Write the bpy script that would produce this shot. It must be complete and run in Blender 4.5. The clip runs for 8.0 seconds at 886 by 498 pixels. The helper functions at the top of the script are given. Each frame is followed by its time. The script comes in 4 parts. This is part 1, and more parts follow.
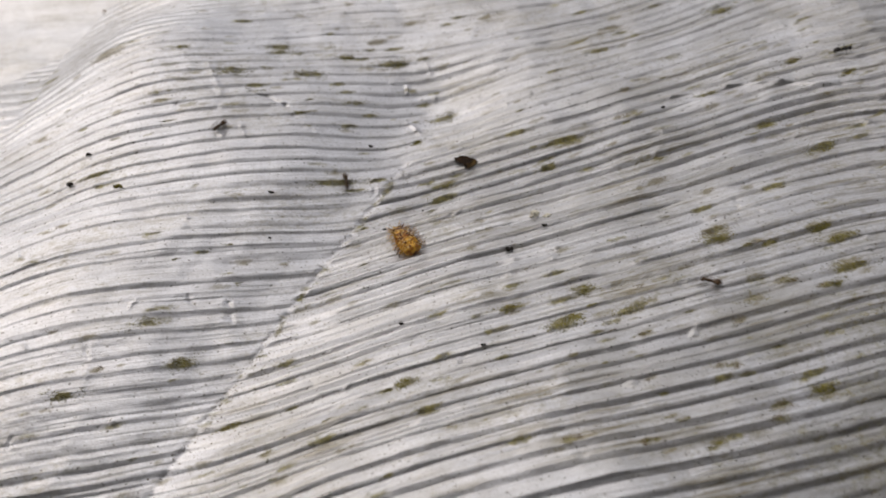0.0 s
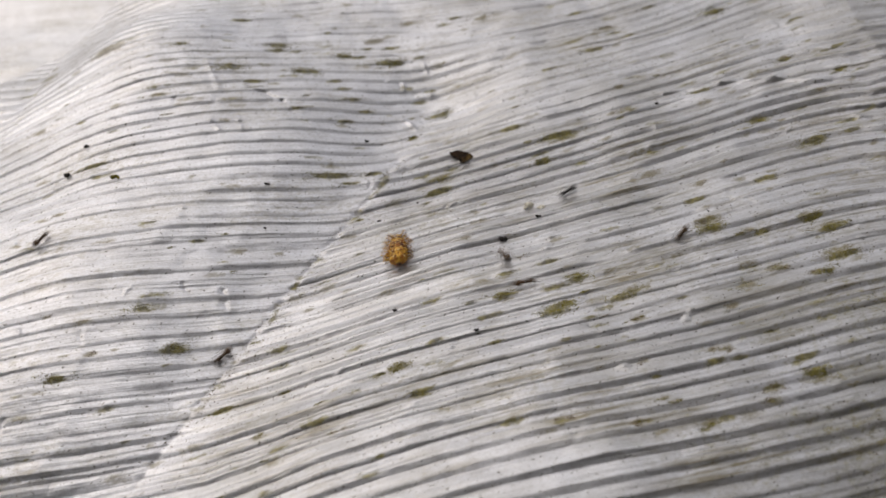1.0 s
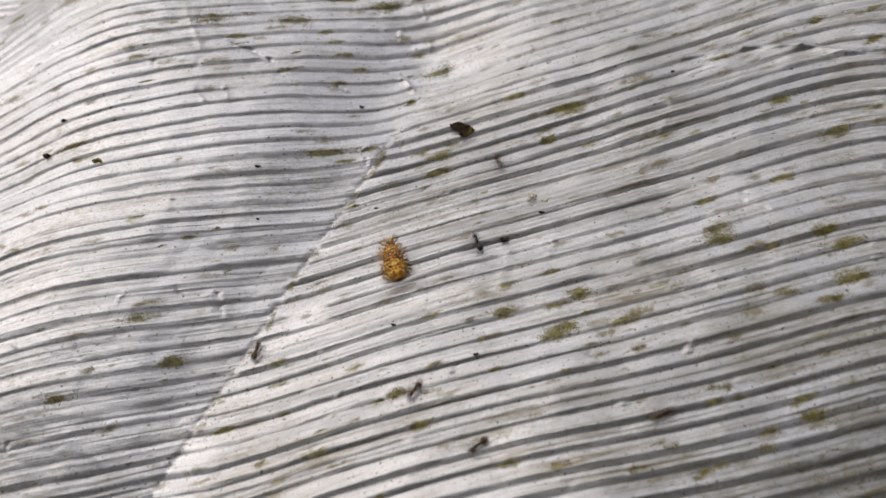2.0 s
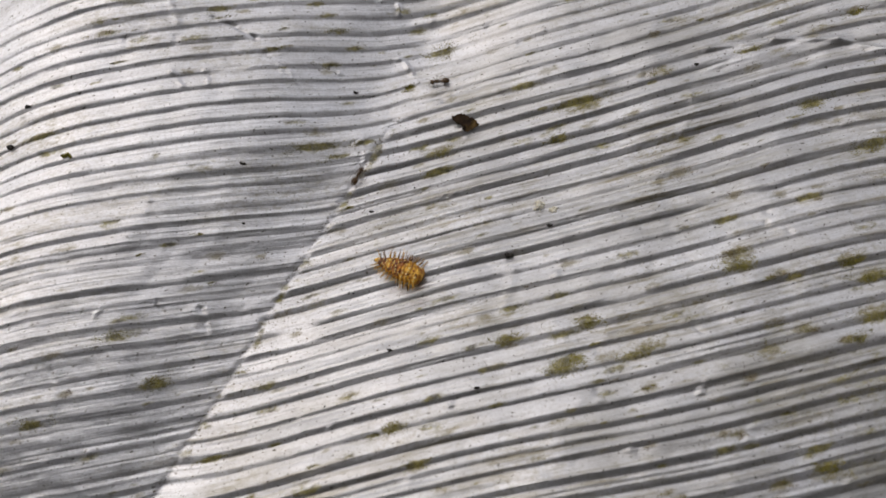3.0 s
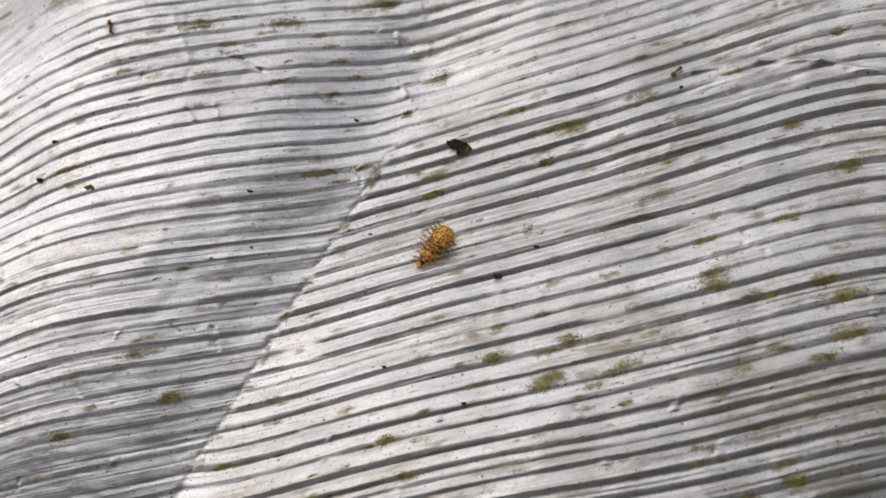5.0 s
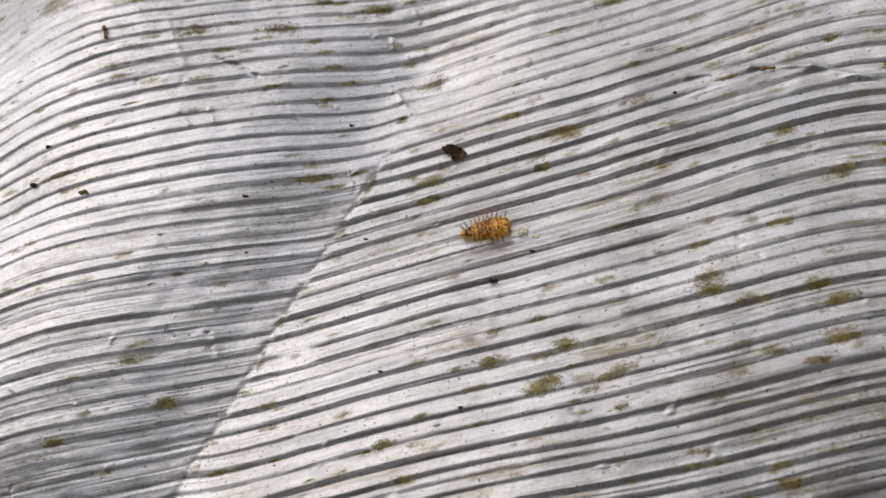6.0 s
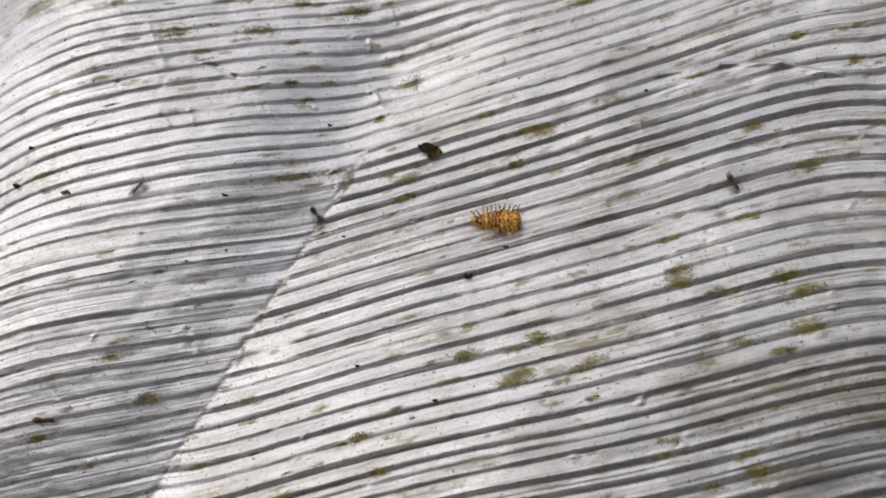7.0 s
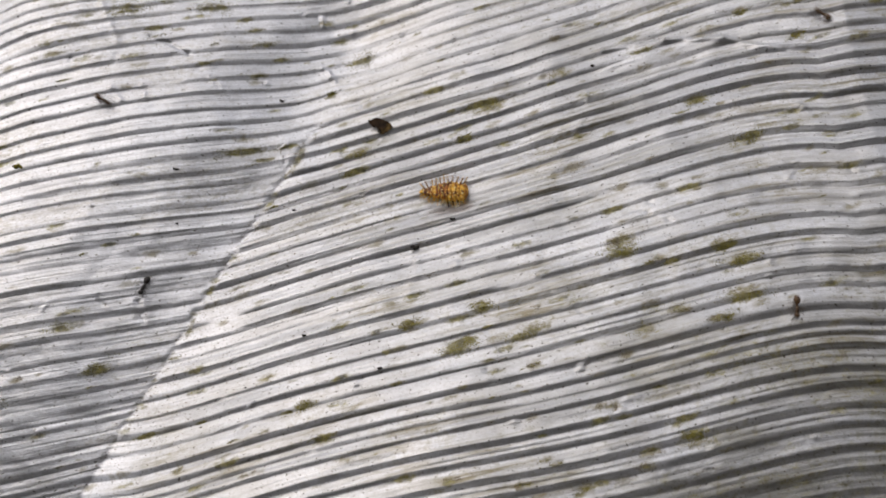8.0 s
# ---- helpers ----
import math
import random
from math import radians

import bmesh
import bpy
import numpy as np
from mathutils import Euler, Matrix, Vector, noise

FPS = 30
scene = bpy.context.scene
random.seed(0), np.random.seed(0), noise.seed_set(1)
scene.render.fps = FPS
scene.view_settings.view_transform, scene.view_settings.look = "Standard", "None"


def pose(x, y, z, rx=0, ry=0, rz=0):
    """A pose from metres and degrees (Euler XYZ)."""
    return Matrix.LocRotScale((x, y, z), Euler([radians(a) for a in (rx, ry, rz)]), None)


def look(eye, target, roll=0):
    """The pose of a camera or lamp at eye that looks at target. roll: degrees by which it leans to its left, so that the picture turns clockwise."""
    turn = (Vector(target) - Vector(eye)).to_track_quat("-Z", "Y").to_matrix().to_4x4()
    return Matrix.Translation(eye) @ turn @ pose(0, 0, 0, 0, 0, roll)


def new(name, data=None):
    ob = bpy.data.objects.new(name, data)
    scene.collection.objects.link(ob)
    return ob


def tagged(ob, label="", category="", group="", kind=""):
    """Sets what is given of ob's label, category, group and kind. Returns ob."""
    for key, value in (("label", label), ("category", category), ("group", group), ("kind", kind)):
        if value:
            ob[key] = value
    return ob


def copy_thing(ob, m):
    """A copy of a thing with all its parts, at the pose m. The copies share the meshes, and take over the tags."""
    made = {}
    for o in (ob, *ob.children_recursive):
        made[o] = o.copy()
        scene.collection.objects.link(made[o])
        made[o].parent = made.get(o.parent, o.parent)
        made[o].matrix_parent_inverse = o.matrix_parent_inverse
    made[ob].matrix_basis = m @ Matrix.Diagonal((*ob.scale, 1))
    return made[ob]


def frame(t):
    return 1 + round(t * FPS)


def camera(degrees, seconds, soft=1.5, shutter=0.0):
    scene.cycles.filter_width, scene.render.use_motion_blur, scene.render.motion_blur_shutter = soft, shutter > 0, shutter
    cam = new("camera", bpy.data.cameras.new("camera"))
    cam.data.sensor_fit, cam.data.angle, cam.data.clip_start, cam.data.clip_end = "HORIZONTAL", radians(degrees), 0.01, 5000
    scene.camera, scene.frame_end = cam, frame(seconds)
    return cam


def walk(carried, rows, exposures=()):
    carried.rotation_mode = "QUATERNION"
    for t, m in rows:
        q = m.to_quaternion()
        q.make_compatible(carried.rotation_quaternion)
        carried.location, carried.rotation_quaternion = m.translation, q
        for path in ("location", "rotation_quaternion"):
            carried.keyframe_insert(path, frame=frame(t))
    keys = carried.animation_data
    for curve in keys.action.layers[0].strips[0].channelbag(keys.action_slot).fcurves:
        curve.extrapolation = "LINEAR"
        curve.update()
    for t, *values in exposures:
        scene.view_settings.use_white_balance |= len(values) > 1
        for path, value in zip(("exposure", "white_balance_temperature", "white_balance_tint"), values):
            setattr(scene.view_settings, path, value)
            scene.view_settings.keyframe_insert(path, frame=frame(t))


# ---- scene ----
MM = 0.001

# ---- camera ----
cam = camera(52.9, 8.0, soft=1.55, shutter=0.5)
cam.data.dof.use_dof, cam.data.dof.focus_distance, cam.data.dof.aperture_fstop = True, 0.102, 31
# seconds, eye in millimetres, turn in degrees
PATH = [
    (0, 1.83, -75.36, 77.62, 41.97, 4.01, -4.04),
    (0.5, 3.68, -79.58, 75.62, 43.37, 4.04, -3.76),
    (1, 2.04, -78.98, 74.91, 43.72, 3.81, -3.86),
    (1.5, 2.92, -69.99, 79.42, 39.30, 3.50, -3.45),
    (2, 4.18, -56.70, 87.57, 29.75, 3.52, -3.66),
    (2.2, 3.42, -51.07, 87.75, 28.03, 3.21, -3.66),
    (3.3, 3.36, -38.51, 89.56, 20.55, 1.94, -2.97),
    (3.5, 4.39, -40.09, 93.34, 21.00, 2.12, -2.94),
    (4, 5.02, -38.25, 94.25, 20.83, 2.60, -2.93),
    (4.5, 9.74, -39.87, 94.58, 19.91, 4.29, -2.41),
    (5, 11.32, -37.06, 95.24, 20.07, 5.78, -2.40),
    (5.2, 11.19, -37.42, 94.94, 20.25, 5.55, -2.48),
    (6.3, 10.24, -37.64, 95.68, 20.70, 5.08, -2.89),
    (6.5, 11.03, -37.39, 96.21, 20.35, 5.12, -3.01),
    (7, 13.01, -39.03, 96.61, 20.73, 5.07, -3.19),
    (7.5, 16.38, -41.37, 97.23, 21.04, 5.00, -3.14),
    (8, 18.16, -43.04, 96.15, 20.79, 4.67, -3.44),
]
walk(cam, [(t, pose(x * MM, y * MM, z * MM, rx, ry, rz)) for t, x, y, z, rx, ry, rz in PATH],
     exposures=[(0, 0.09, 6600, 10), (2, 0.13, 6550, 10), (3.5, 0.04, 6500, 10), (4, 0.08, 6500, 10), (5, 0.19, 6500, 10), (6.5, 0.20, 6450, 10), (8, 0.21, 6450, 10)])

# ---- light: a bright hazy sky, with a broad soft sun high ahead and to the left ----
SUN_FROM = Vector((-0.46, 0.44, 0.77)).normalized()
world = bpy.data.worlds.new("sky")
scene.world = world
world.use_nodes = True
sky = world.node_tree.nodes.new("ShaderNodeTexSky")
sky.sky_type, sky.sun_disc = "NISHITA", False
sky.sun_elevation = math.asin(SUN_FROM.z)
sky.sun_rotation = math.atan2(SUN_FROM.x, SUN_FROM.y)
sky.dust_density, sky.air_density = 4.0, 1.0
# thin cloud spreads most of the light evenly over the whole sky
cloud = world.node_tree.nodes.new("ShaderNodeMix")
cloud.data_type = "RGBA"
cloud.inputs[0].default_value = 0.75
cloud.inputs[7].default_value = (6.3, 6.2, 6.35, 1)
background = world.node_tree.nodes["Background"]
background.inputs["Strength"].default_value = 0.1
world.node_tree.links.new(sky.outputs[0], cloud.inputs[6])
world.node_tree.links.new(cloud.outputs[2], background.inputs["Color"])

sun = new("sun", bpy.data.lights.new("sun", "SUN"))
sun.data.energy, sun.data.angle, sun.data.color = 0.7, radians(75), (1.0, 0.965, 0.93)
sun.matrix_world = look(SUN_FROM * 3, (0, 0, 0))


# ---- materials ----
def material(name):
    m = bpy.data.materials.new(name)
    m.use_nodes = True
    return m, m.node_tree.nodes, m.node_tree.links, m.node_tree.nodes["Principled BSDF"]


def noise_node(nodes, links, scale, detail=4.0, stretch=(1, 1, 1), turn=0.0, rough=0.55, loc=(0, 0, 0)):
    coords = nodes.new("ShaderNodeTexCoord")
    mapping = nodes.new("ShaderNodeMapping")
    mapping.inputs["Scale"].default_value = stretch
    mapping.inputs["Rotation"].default_value = (0, 0, turn)
    mapping.inputs["Location"].default_value = loc
    tex = nodes.new("ShaderNodeTexNoise")
    tex.inputs["Scale"].default_value = scale
    tex.inputs["Detail"].default_value = detail
    tex.inputs["Roughness"].default_value = rough
    links.new(coords.outputs["Object"], mapping.inputs["Vector"])
    links.new(mapping.outputs["Vector"], tex.inputs["Vector"])
    return tex


def run_noise(nodes, links, scale, detail, stretch, rough=0.55, loc=(0, 0, 0)):
    """Noise laid along the ridges, by the sheet's own run."""
    run = nodes.new("ShaderNodeAttribute")
    run.attribute_name = "run"
    mapping = nodes.new("ShaderNodeMapping")
    mapping.inputs["Scale"].default_value = (stretch, 1, 1)
    mapping.inputs["Location"].default_value = loc
    tex = nodes.new("ShaderNodeTexNoise")
    tex.inputs["Scale"].default_value, tex.inputs["Detail"].default_value, tex.inputs["Roughness"].default_value = scale, detail, rough
    links.new(run.outputs["Vector"], mapping.inputs["Vector"])
    links.new(mapping.outputs["Vector"], tex.inputs["Vector"])
    return tex


def ramp(nodes, links, source, stops):
    r = nodes.new("ShaderNodeValToRGB")
    while len(r.color_ramp.elements) < len(stops):
        r.color_ramp.elements.new(0.5)
    for e, (pos, col) in zip(r.color_ramp.elements, stops):
        e.position = pos
        e.color = (*col, 1) if not isinstance(col, (int, float)) else (col, col, col, 1)
    links.new(source, r.inputs["Fac"])
    return r


def mix(nodes, links, fac, a, b):
    """A colour mix; fac, a and b are sockets or values."""
    m = nodes.new("ShaderNodeMix")
    m.data_type = "RGBA"
    for socket, value in ((m.inputs[0], fac), (m.inputs[6], a), (m.inputs[7], b)):
        if isinstance(value, bpy.types.NodeSocket):
            links.new(value, socket)
        elif isinstance(value, (int, float)):
            socket.default_value = value
        else:
            socket.default_value = (*value, 1)
    return m.outputs[2]


def times(nodes, links, a, b):
    m = nodes.new("ShaderNodeMath")
    m.operation = "MULTIPLY"
    for socket, value in ((m.inputs[0], a), (m.inputs[1], b)):
        if isinstance(value, bpy.types.NodeSocket):
            links.new(value, socket)
        else:
            socket.default_value = value
    return m.outputs[0]


def bump(nodes, links, bsdf, source, strength, distance):
    b = nodes.new("ShaderNodeBump")
    b.inputs["Strength"].default_value = strength
    b.inputs["Distance"].default_value = distance
    links.new(source, b.inputs["Height"])
    links.new(b.outputs["Normal"], bsdf.inputs["Normal"])
    return b


def film_material():
    """Weathered silver-white plastic film: satin sheen, fine scuffs along the ridges, algae film and dirt flecks."""
    m, nodes, links, bsdf = material("silver film")
    cloud = noise_node(nodes, links, 45, 3, (1, 1.6, 1))
    base = ramp(nodes, links, cloud.outputs["Fac"], [(0.3, (0.70, 0.695, 0.715)), (0.7, (0.84, 0.835, 0.86))]).outputs["Color"]
    scuff = run_noise(nodes, links, 1500, 4, 0.05, 0.65)
    base = mix(nodes, links, ramp(nodes, links, scuff.outputs["Fac"], [(0.48, 0.0), (0.72, 0.28)]).outputs["Color"], base, (0.30, 0.29, 0.285))
    # algae: drawn-out faint patches all over, and thicker stains where growth has settled
    patch = run_noise(nodes, links, 120, 5, 0.45, 0.6)
    fleck = run_noise(nodes, links, 1500, 6, 0.6, 0.82, (3, 1, 0))
    faint = times(nodes, links, ramp(nodes, links, patch.outputs["Fac"], [(0.44, 0.0), (0.70, 0.9)]).outputs["Color"],
                  ramp(nodes, links, fleck.outputs["Fac"], [(0.46, 0.0), (0.64, 0.9)]).outputs["Color"])
    settled = nodes.new("ShaderNodeAttribute")
    settled.attribute_name = "growth"
    split = nodes.new("ShaderNodeSeparateColor")
    links.new(settled.outputs["Color"], split.inputs["Color"])
    grown = []
    for socket, reach, low in ((split.outputs["Red"], 0.95, 0.63), (split.outputs["Green"], 0.75, 0.66)):
        total = nodes.new("ShaderNodeMath")
        total.operation = "MULTIPLY_ADD"
        total.inputs[1].default_value = 0.54
        links.new(socket, total.inputs[0])
        links.new(fleck.outputs["Fac"], total.inputs[2])
        grown.append(ramp(nodes, links, total.outputs[0], [(low - 0.01, 0.0), (low + 0.19, reach)]).outputs["Color"])
    # a thin brownish film of dirt, thicker on the right flank, worn through in drawn-out patches; with it, shade
    # painted near right and behind the hump
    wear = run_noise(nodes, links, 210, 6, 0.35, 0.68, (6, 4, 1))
    soil_and_shade = times(nodes, links, split.outputs["Blue"], ramp(nodes, links, wear.outputs["Fac"], [(0.36, 0.25), (0.62, 1.0)]).outputs["Color"])
    base = mix(nodes, links, soil_and_shade, base, (0.27, 0.255, 0.21))
    base = mix(nodes, links, faint, base, (0.29, 0.245, 0.13))
    # thin drawn-out lines of algae and dirt along the pleats
    line = run_noise(nodes, links, 1100, 4, 0.06, 0.62, (9, 2, 4))
    lined = times(nodes, links, ramp(nodes, links, line.outputs["Fac"], [(0.52, 0.0), (0.63, 0.95)]).outputs["Color"],
                  ramp(nodes, links, patch.outputs["Fac"], [(0.42, 0.0), (0.62, 1.0)]).outputs["Color"])
    lined = times(nodes, links, lined, ramp(nodes, links, split.outputs["Blue"], [(0.0, 0.25), (0.45, 1.0)]).outputs["Color"])
    base = mix(nodes, links, lined, base, (0.20, 0.165, 0.085))
    base = mix(nodes, links, grown[1], base, (0.23, 0.19, 0.085))
    hue = noise_node(nodes, links, 1000, 5, (1, 1, 1), 0, 0.65, (7, 2, 1))
    olive = ramp(nodes, links, hue.outputs["Fac"], [(0.36, (0.05, 0.042, 0.006)), (0.64, (0.34, 0.295, 0.08))]).outputs["Color"]
    base = mix(nodes, links, grown[0], base, olive)
    # fine mottle
    mottle = noise_node(nodes, links, 3000, 4, (1, 1, 1), 0, 0.75)
    base = mix(nodes, links, ramp(nodes, links, mottle.outputs["Fac"], [(0.46, 0.0), (0.74, 0.5)]).outputs["Color"], base, (0.40, 0.375, 0.345))
    # blotches of thin dried dirt with uneven borders
    blotch = noise_node(nodes, links, 330, 6, (0.7, 1.2, 1), 0.2, 0.7, (2, 8, 5))
    base = mix(nodes, links, ramp(nodes, links, blotch.outputs["Fac"], [(0.49, 0.0), (0.60, 0.22)]).outputs["Color"], base, (0.42, 0.40, 0.385))
    # scattered dark grit
    grit = run_noise(nodes, links, 2600, 3, 0.7, 0.6, (1, 5, 2))
    base = mix(nodes, links, ramp(nodes, links, grit.outputs["Fac"], [(0.63, 0.0), (0.69, 0.9)]).outputs["Color"], base, (0.10, 0.085, 0.06))
    links.new(base, bsdf.inputs["Base Color"])
    rough = ramp(nodes, links, scuff.outputs["Fac"], [(0.3, 0.31), (0.8, 0.45)])
    links.new(rough.outputs["Color"], bsdf.inputs["Roughness"])
    bsdf.inputs["Specular IOR Level"].default_value = 0.6
    metal = mix(nodes, links, grown[0], mix(nodes, links, grown[1], (0.74, 0.74, 0.74), (0.25, 0.25, 0.25)), (0.05, 0.05, 0.05))
    links.new(metal, bsdf.inputs["Metallic"])
    grain = run_noise(nodes, links, 1700, 4, 0.035, 0.6, (2, 3, 0))
    crinkle = noise_node(nodes, links, 700, 5, (1, 1.5, 1), 0.2, 0.6, (4, 4, 2))
    relief = nodes.new("ShaderNodeMath")
    relief.operation = "MULTIPLY_ADD"
    relief.inputs[1].default_value = 0.8
    links.new(crinkle.outputs["Fac"], relief.inputs[0])
    links.new(grain.outputs["Fac"], relief.inputs[2])
    bump(nodes, links, bsdf, relief.outputs[0], 0.5, 0.0002)
    return m


def plain_material(name, dark, light, scale, roughness=0.6, bump_by=0.0, spread=(0.35, 0.65), specular=0.4):
    m, nodes, links, bsdf = material(name)
    tex = noise_node(nodes, links, scale, 4)
    links.new(ramp(nodes, links, tex.outputs["Fac"], [(spread[0], dark), (spread[1], light)]).outputs["Color"], bsdf.inputs["Base Color"])
    bsdf.inputs["Roughness"].default_value = roughness
    bsdf.inputs["Specular IOR Level"].default_value = specular
    if bump_by:
        bump(nodes, links, bsdf, tex.outputs["Fac"], 0.7, bump_by)
    return m


FILM = film_material()
SOIL = plain_material("soil", (0.05, 0.038, 0.026), (0.12, 0.095, 0.07), 60, 0.95, 0.004)
SHADE_PANEL = plain_material("dark shade panel", (0.035, 0.036, 0.038), (0.06, 0.06, 0.062), 9, 0.9, 0.002)
MOSS = plain_material("moss", (0.085, 0.071, 0.01), (0.31, 0.265, 0.05), 1400, 0.9, 0.0001)
MOSS_BROWN = plain_material("brown algae", (0.10, 0.065, 0.03), (0.22, 0.16, 0.08), 1400, 0.9, 0.0001)
LEAF = plain_material("dead leaf", (0.016, 0.011, 0.008), (0.060, 0.036, 0.020), 900, 0.8, 0.0001, specular=0.1)
LEAF_EDGE = plain_material("torn leaf", (0.020, 0.013, 0.008), (0.15, 0.095, 0.035), 1500, 0.8, 0.0001, (0.48, 0.72), 0.1)
DIRT = plain_material("dark grit", (0.018, 0.015, 0.012), (0.05, 0.04, 0.03), 2500, 0.75, 0.0001)
CRUMB = plain_material("pale crumb", (0.55, 0.48, 0.30), (0.92, 0.90, 0.82), 2600, 0.8, 0.0001)
LARVA = plain_material("larva skin", (0.36, 0.115, 0.006), (0.93, 0.54, 0.06), 1900, 0.42, 0.00008, (0.38, 0.62), 0.5)
LARVA_RIDGE = plain_material("yellow ridge", (0.62, 0.30, 0.02), (0.95, 0.68, 0.15), 2200, 0.45)
LARVA_DARK = plain_material("larva brown", (0.05, 0.018, 0.006), (0.14, 0.05, 0.012), 2000, 0.45)
LARVA_RUST = plain_material("larva rust", (0.10, 0.022, 0.003), (0.50, 0.17, 0.014), 1900, 0.42, 0.00008, (0.40, 0.60), 0.5)
LARVA_KNOB = plain_material("pale knob", (0.70, 0.46, 0.10), (0.92, 0.76, 0.34), 2200, 0.4)
SPINE = plain_material("spine", (0.18, 0.07, 0.010), (0.55, 0.30, 0.05), 3000, 0.45)
ANT = plain_material("ant shell", (0.012, 0.010, 0.009), (0.035, 0.026, 0.02), 2600, 0.35)
ANT_BROWN = plain_material("brown ant shell", (0.045, 0.024, 0.010), (0.15, 0.08, 0.030), 2600, 0.35)

ANT_AMBER = plain_material("amber ant shell", (0.10, 0.055, 0.010), (0.30, 0.17, 0.03), 2600, 0.35)


# ---- the sheet's shape (millimetres) ----
def lattice(seed, n=64):
    return np.random.RandomState(seed).uniform(-1, 1, (n, n))


def wobble(x, y, size_x, size_y, seed):
    """Smooth noise from -1 to 1 with features of the given size."""
    grid = lattice(seed)
    n = len(grid)
    u, w = np.asarray(x, float) / size_x + 31.3, np.asarray(y, float) / size_y + 27.7
    i, j = np.floor(u).astype(int), np.floor(w).astype(int)
    a, b = u - i, w - j
    a, b = a * a * a * (a * (6 * a - 15) + 10), b * b * b * (b * (6 * b - 15) + 10)
    g = lambda p, q: grid[p % n, q % n]  # noqa: E731
    return (g(i, j) * (1 - a) + g(i + 1, j) * a) * (1 - b) + (g(i, j + 1) * (1 - a) + g(i + 1, j + 1) * a) * b


CREASE_Y = (-60, -26.6, -14.9, -1.7, 9.5, 14.4, 18.5, 24, 31, 60)
CREASE_X = (-48, -27.9, -20.4, -12.7, -5.2, -2.2, -0.6, -1.1, -1.4, -1.5)


def crease(y):
    return np.interp(y, CREASE_Y, CREASE_X)


def crumple(x, y, size, seed):
    """Flat facets that meet in sharp little creases, from -1 to 1."""
    grid = lattice(seed)
    n = len(grid)
    u, w = np.asarray(x, float) / size + 0.5 * np.asarray(y, float) / size + 40.3, np.asarray(y, float) / size * 1.2 + 35.7
    i, j = np.floor(u).astype(int), np.floor(w).astype(int)
    a, b = u - i, w - j
    g = lambda p, q: grid[p % n, q % n]  # noqa: E731
    upper = g(i, j) * (1 - b) + g(i, j + 1) * (b - a) + g(i + 1, j + 1) * a
    lower = g(i, j) * (1 - a) + g(i + 1, j) * (a - b) + g(i + 1, j + 1) * b
    return np.where(a < b, upper, lower)


def step(a, b, x):
    s = np.clip((x - a) / (b - a), 0, 1)
    return s * s * (3 - 2 * s)


SHAPE = (-3.13, 2.94, 0.8, 1.49, -4.51, 2.26, 0.73, -1.02, 2.3, 2.75, 6.62, -6.04, -2.49, -1.4, -0.8, 5.04, -2.47)


def swell(x, y):
    """The sheet's broad relief: two flanks that meet in the creased valley, and a hump beyond the left one."""
    # the near right corner falls away
    fall = np.maximum(0.66 * (np.clip(x, -56, 92) - 22) + 0.75 * (-14 - np.clip(y, -60, 50)), 0)
    x, y = np.clip(x, -56, 62), np.clip(y, -42, 50)
    d = x - crease(y)
    s, q = x / 50, y / 40
    r = np.sqrt(d * d + 1.2 + 420 * step(4, 26, y)) / 50
    parts = [s**i * q**j for i in range(4) for j in range(4 - i)]
    dip = np.exp(-((d / 14) ** 2)) * (1 - 0.5 * step(8, 24, y))
    parts += [r, r * q, r * q * q, dip, dip * q]
    parts += [np.exp(-((x + 38) ** 2 + (y - 36) ** 2) / 14**2), np.exp(-((x + 62) ** 2 + (y - 44) ** 2) / 14**2)]
    return sum(c * p for c, p in zip(SHAPE, parts)) - 0.004 * np.minimum(fall, 60) ** 2 \
        - 0.8 * np.exp(-(((x - 10) / 14) ** 2) - ((y - 6) / 10) ** 2) - 1.4 * np.exp(-(((x + 7) / 8) ** 2) - ((y - 18) / 7) ** 2) \
        - 2.4 * np.exp(-(((x - 2) / 9) ** 2) - ((y - 25) / 8) ** 2) - 1.3 * np.exp(-(((x + 50) / 7) ** 2) - ((y - 10) / 9) ** 2)


POWERS = [(i, j) for i in range(1, 6) for j in range(0, 5) if i + j <= 5]
BEND_LEFT = (-0.1364, -0.0018, -0.0922, 0.0127, 0.0009, 0.0076, 0.1073, 0.0018, -0.0477, -0.0344, 0.0207, 0.1765, -0.0052, -0.0197, -0.1497)
BEND_RIGHT = (-0.1772, -0.0278, 0.0383, 0.0128, 0.005, -0.0209, -0.0018, -0.0356, -0.0272, -0.0265, 0.0072, -0.0241, 0.0338, 0.0064, 0.0284)


def across(x, y, bend, middle, reach):
    """The place across the ridges, which run along lines of equal value."""
    s = (np.clip(x, *reach) - middle) / 30
    q = np.clip(y, -33, 39) / 30
    return y + 30 * sum(k * s**i * q**j for k, (i, j) in zip(bend, POWERS))


# where the steep faces of the pleats lie, across the ridges, and how steep each one is
STEEP_LEFT = (33.07, 31.49, 29.93, 28.25, 26.38, 24.45, 22.45, 20.47, 18.39, 16.49, 14.26, 12.2, 10.27, 8.23, 6.21, 4.65, 2.2, 0.77,
              -1.22, -2.95, -5.6, -7.3, -9.92, -11.87, -14.33, -16.17, -18.06, -20.05, -21.81, -23.95)
GRADE_LEFT = (0.36, 0.36, 0.36, 0.36, 0.36, 0.38, 0.4, 0.42, 0.42, 0.42, 0.42, 0.42, 0.41, 0.38, 0.3, 0.28, 0.22, 0.34, 0.36, 0.16,
              0.4, 0.16, 0.31, 0.33, 0.26, 0.28, 0.18, 0.24, 0.24, 0.23)
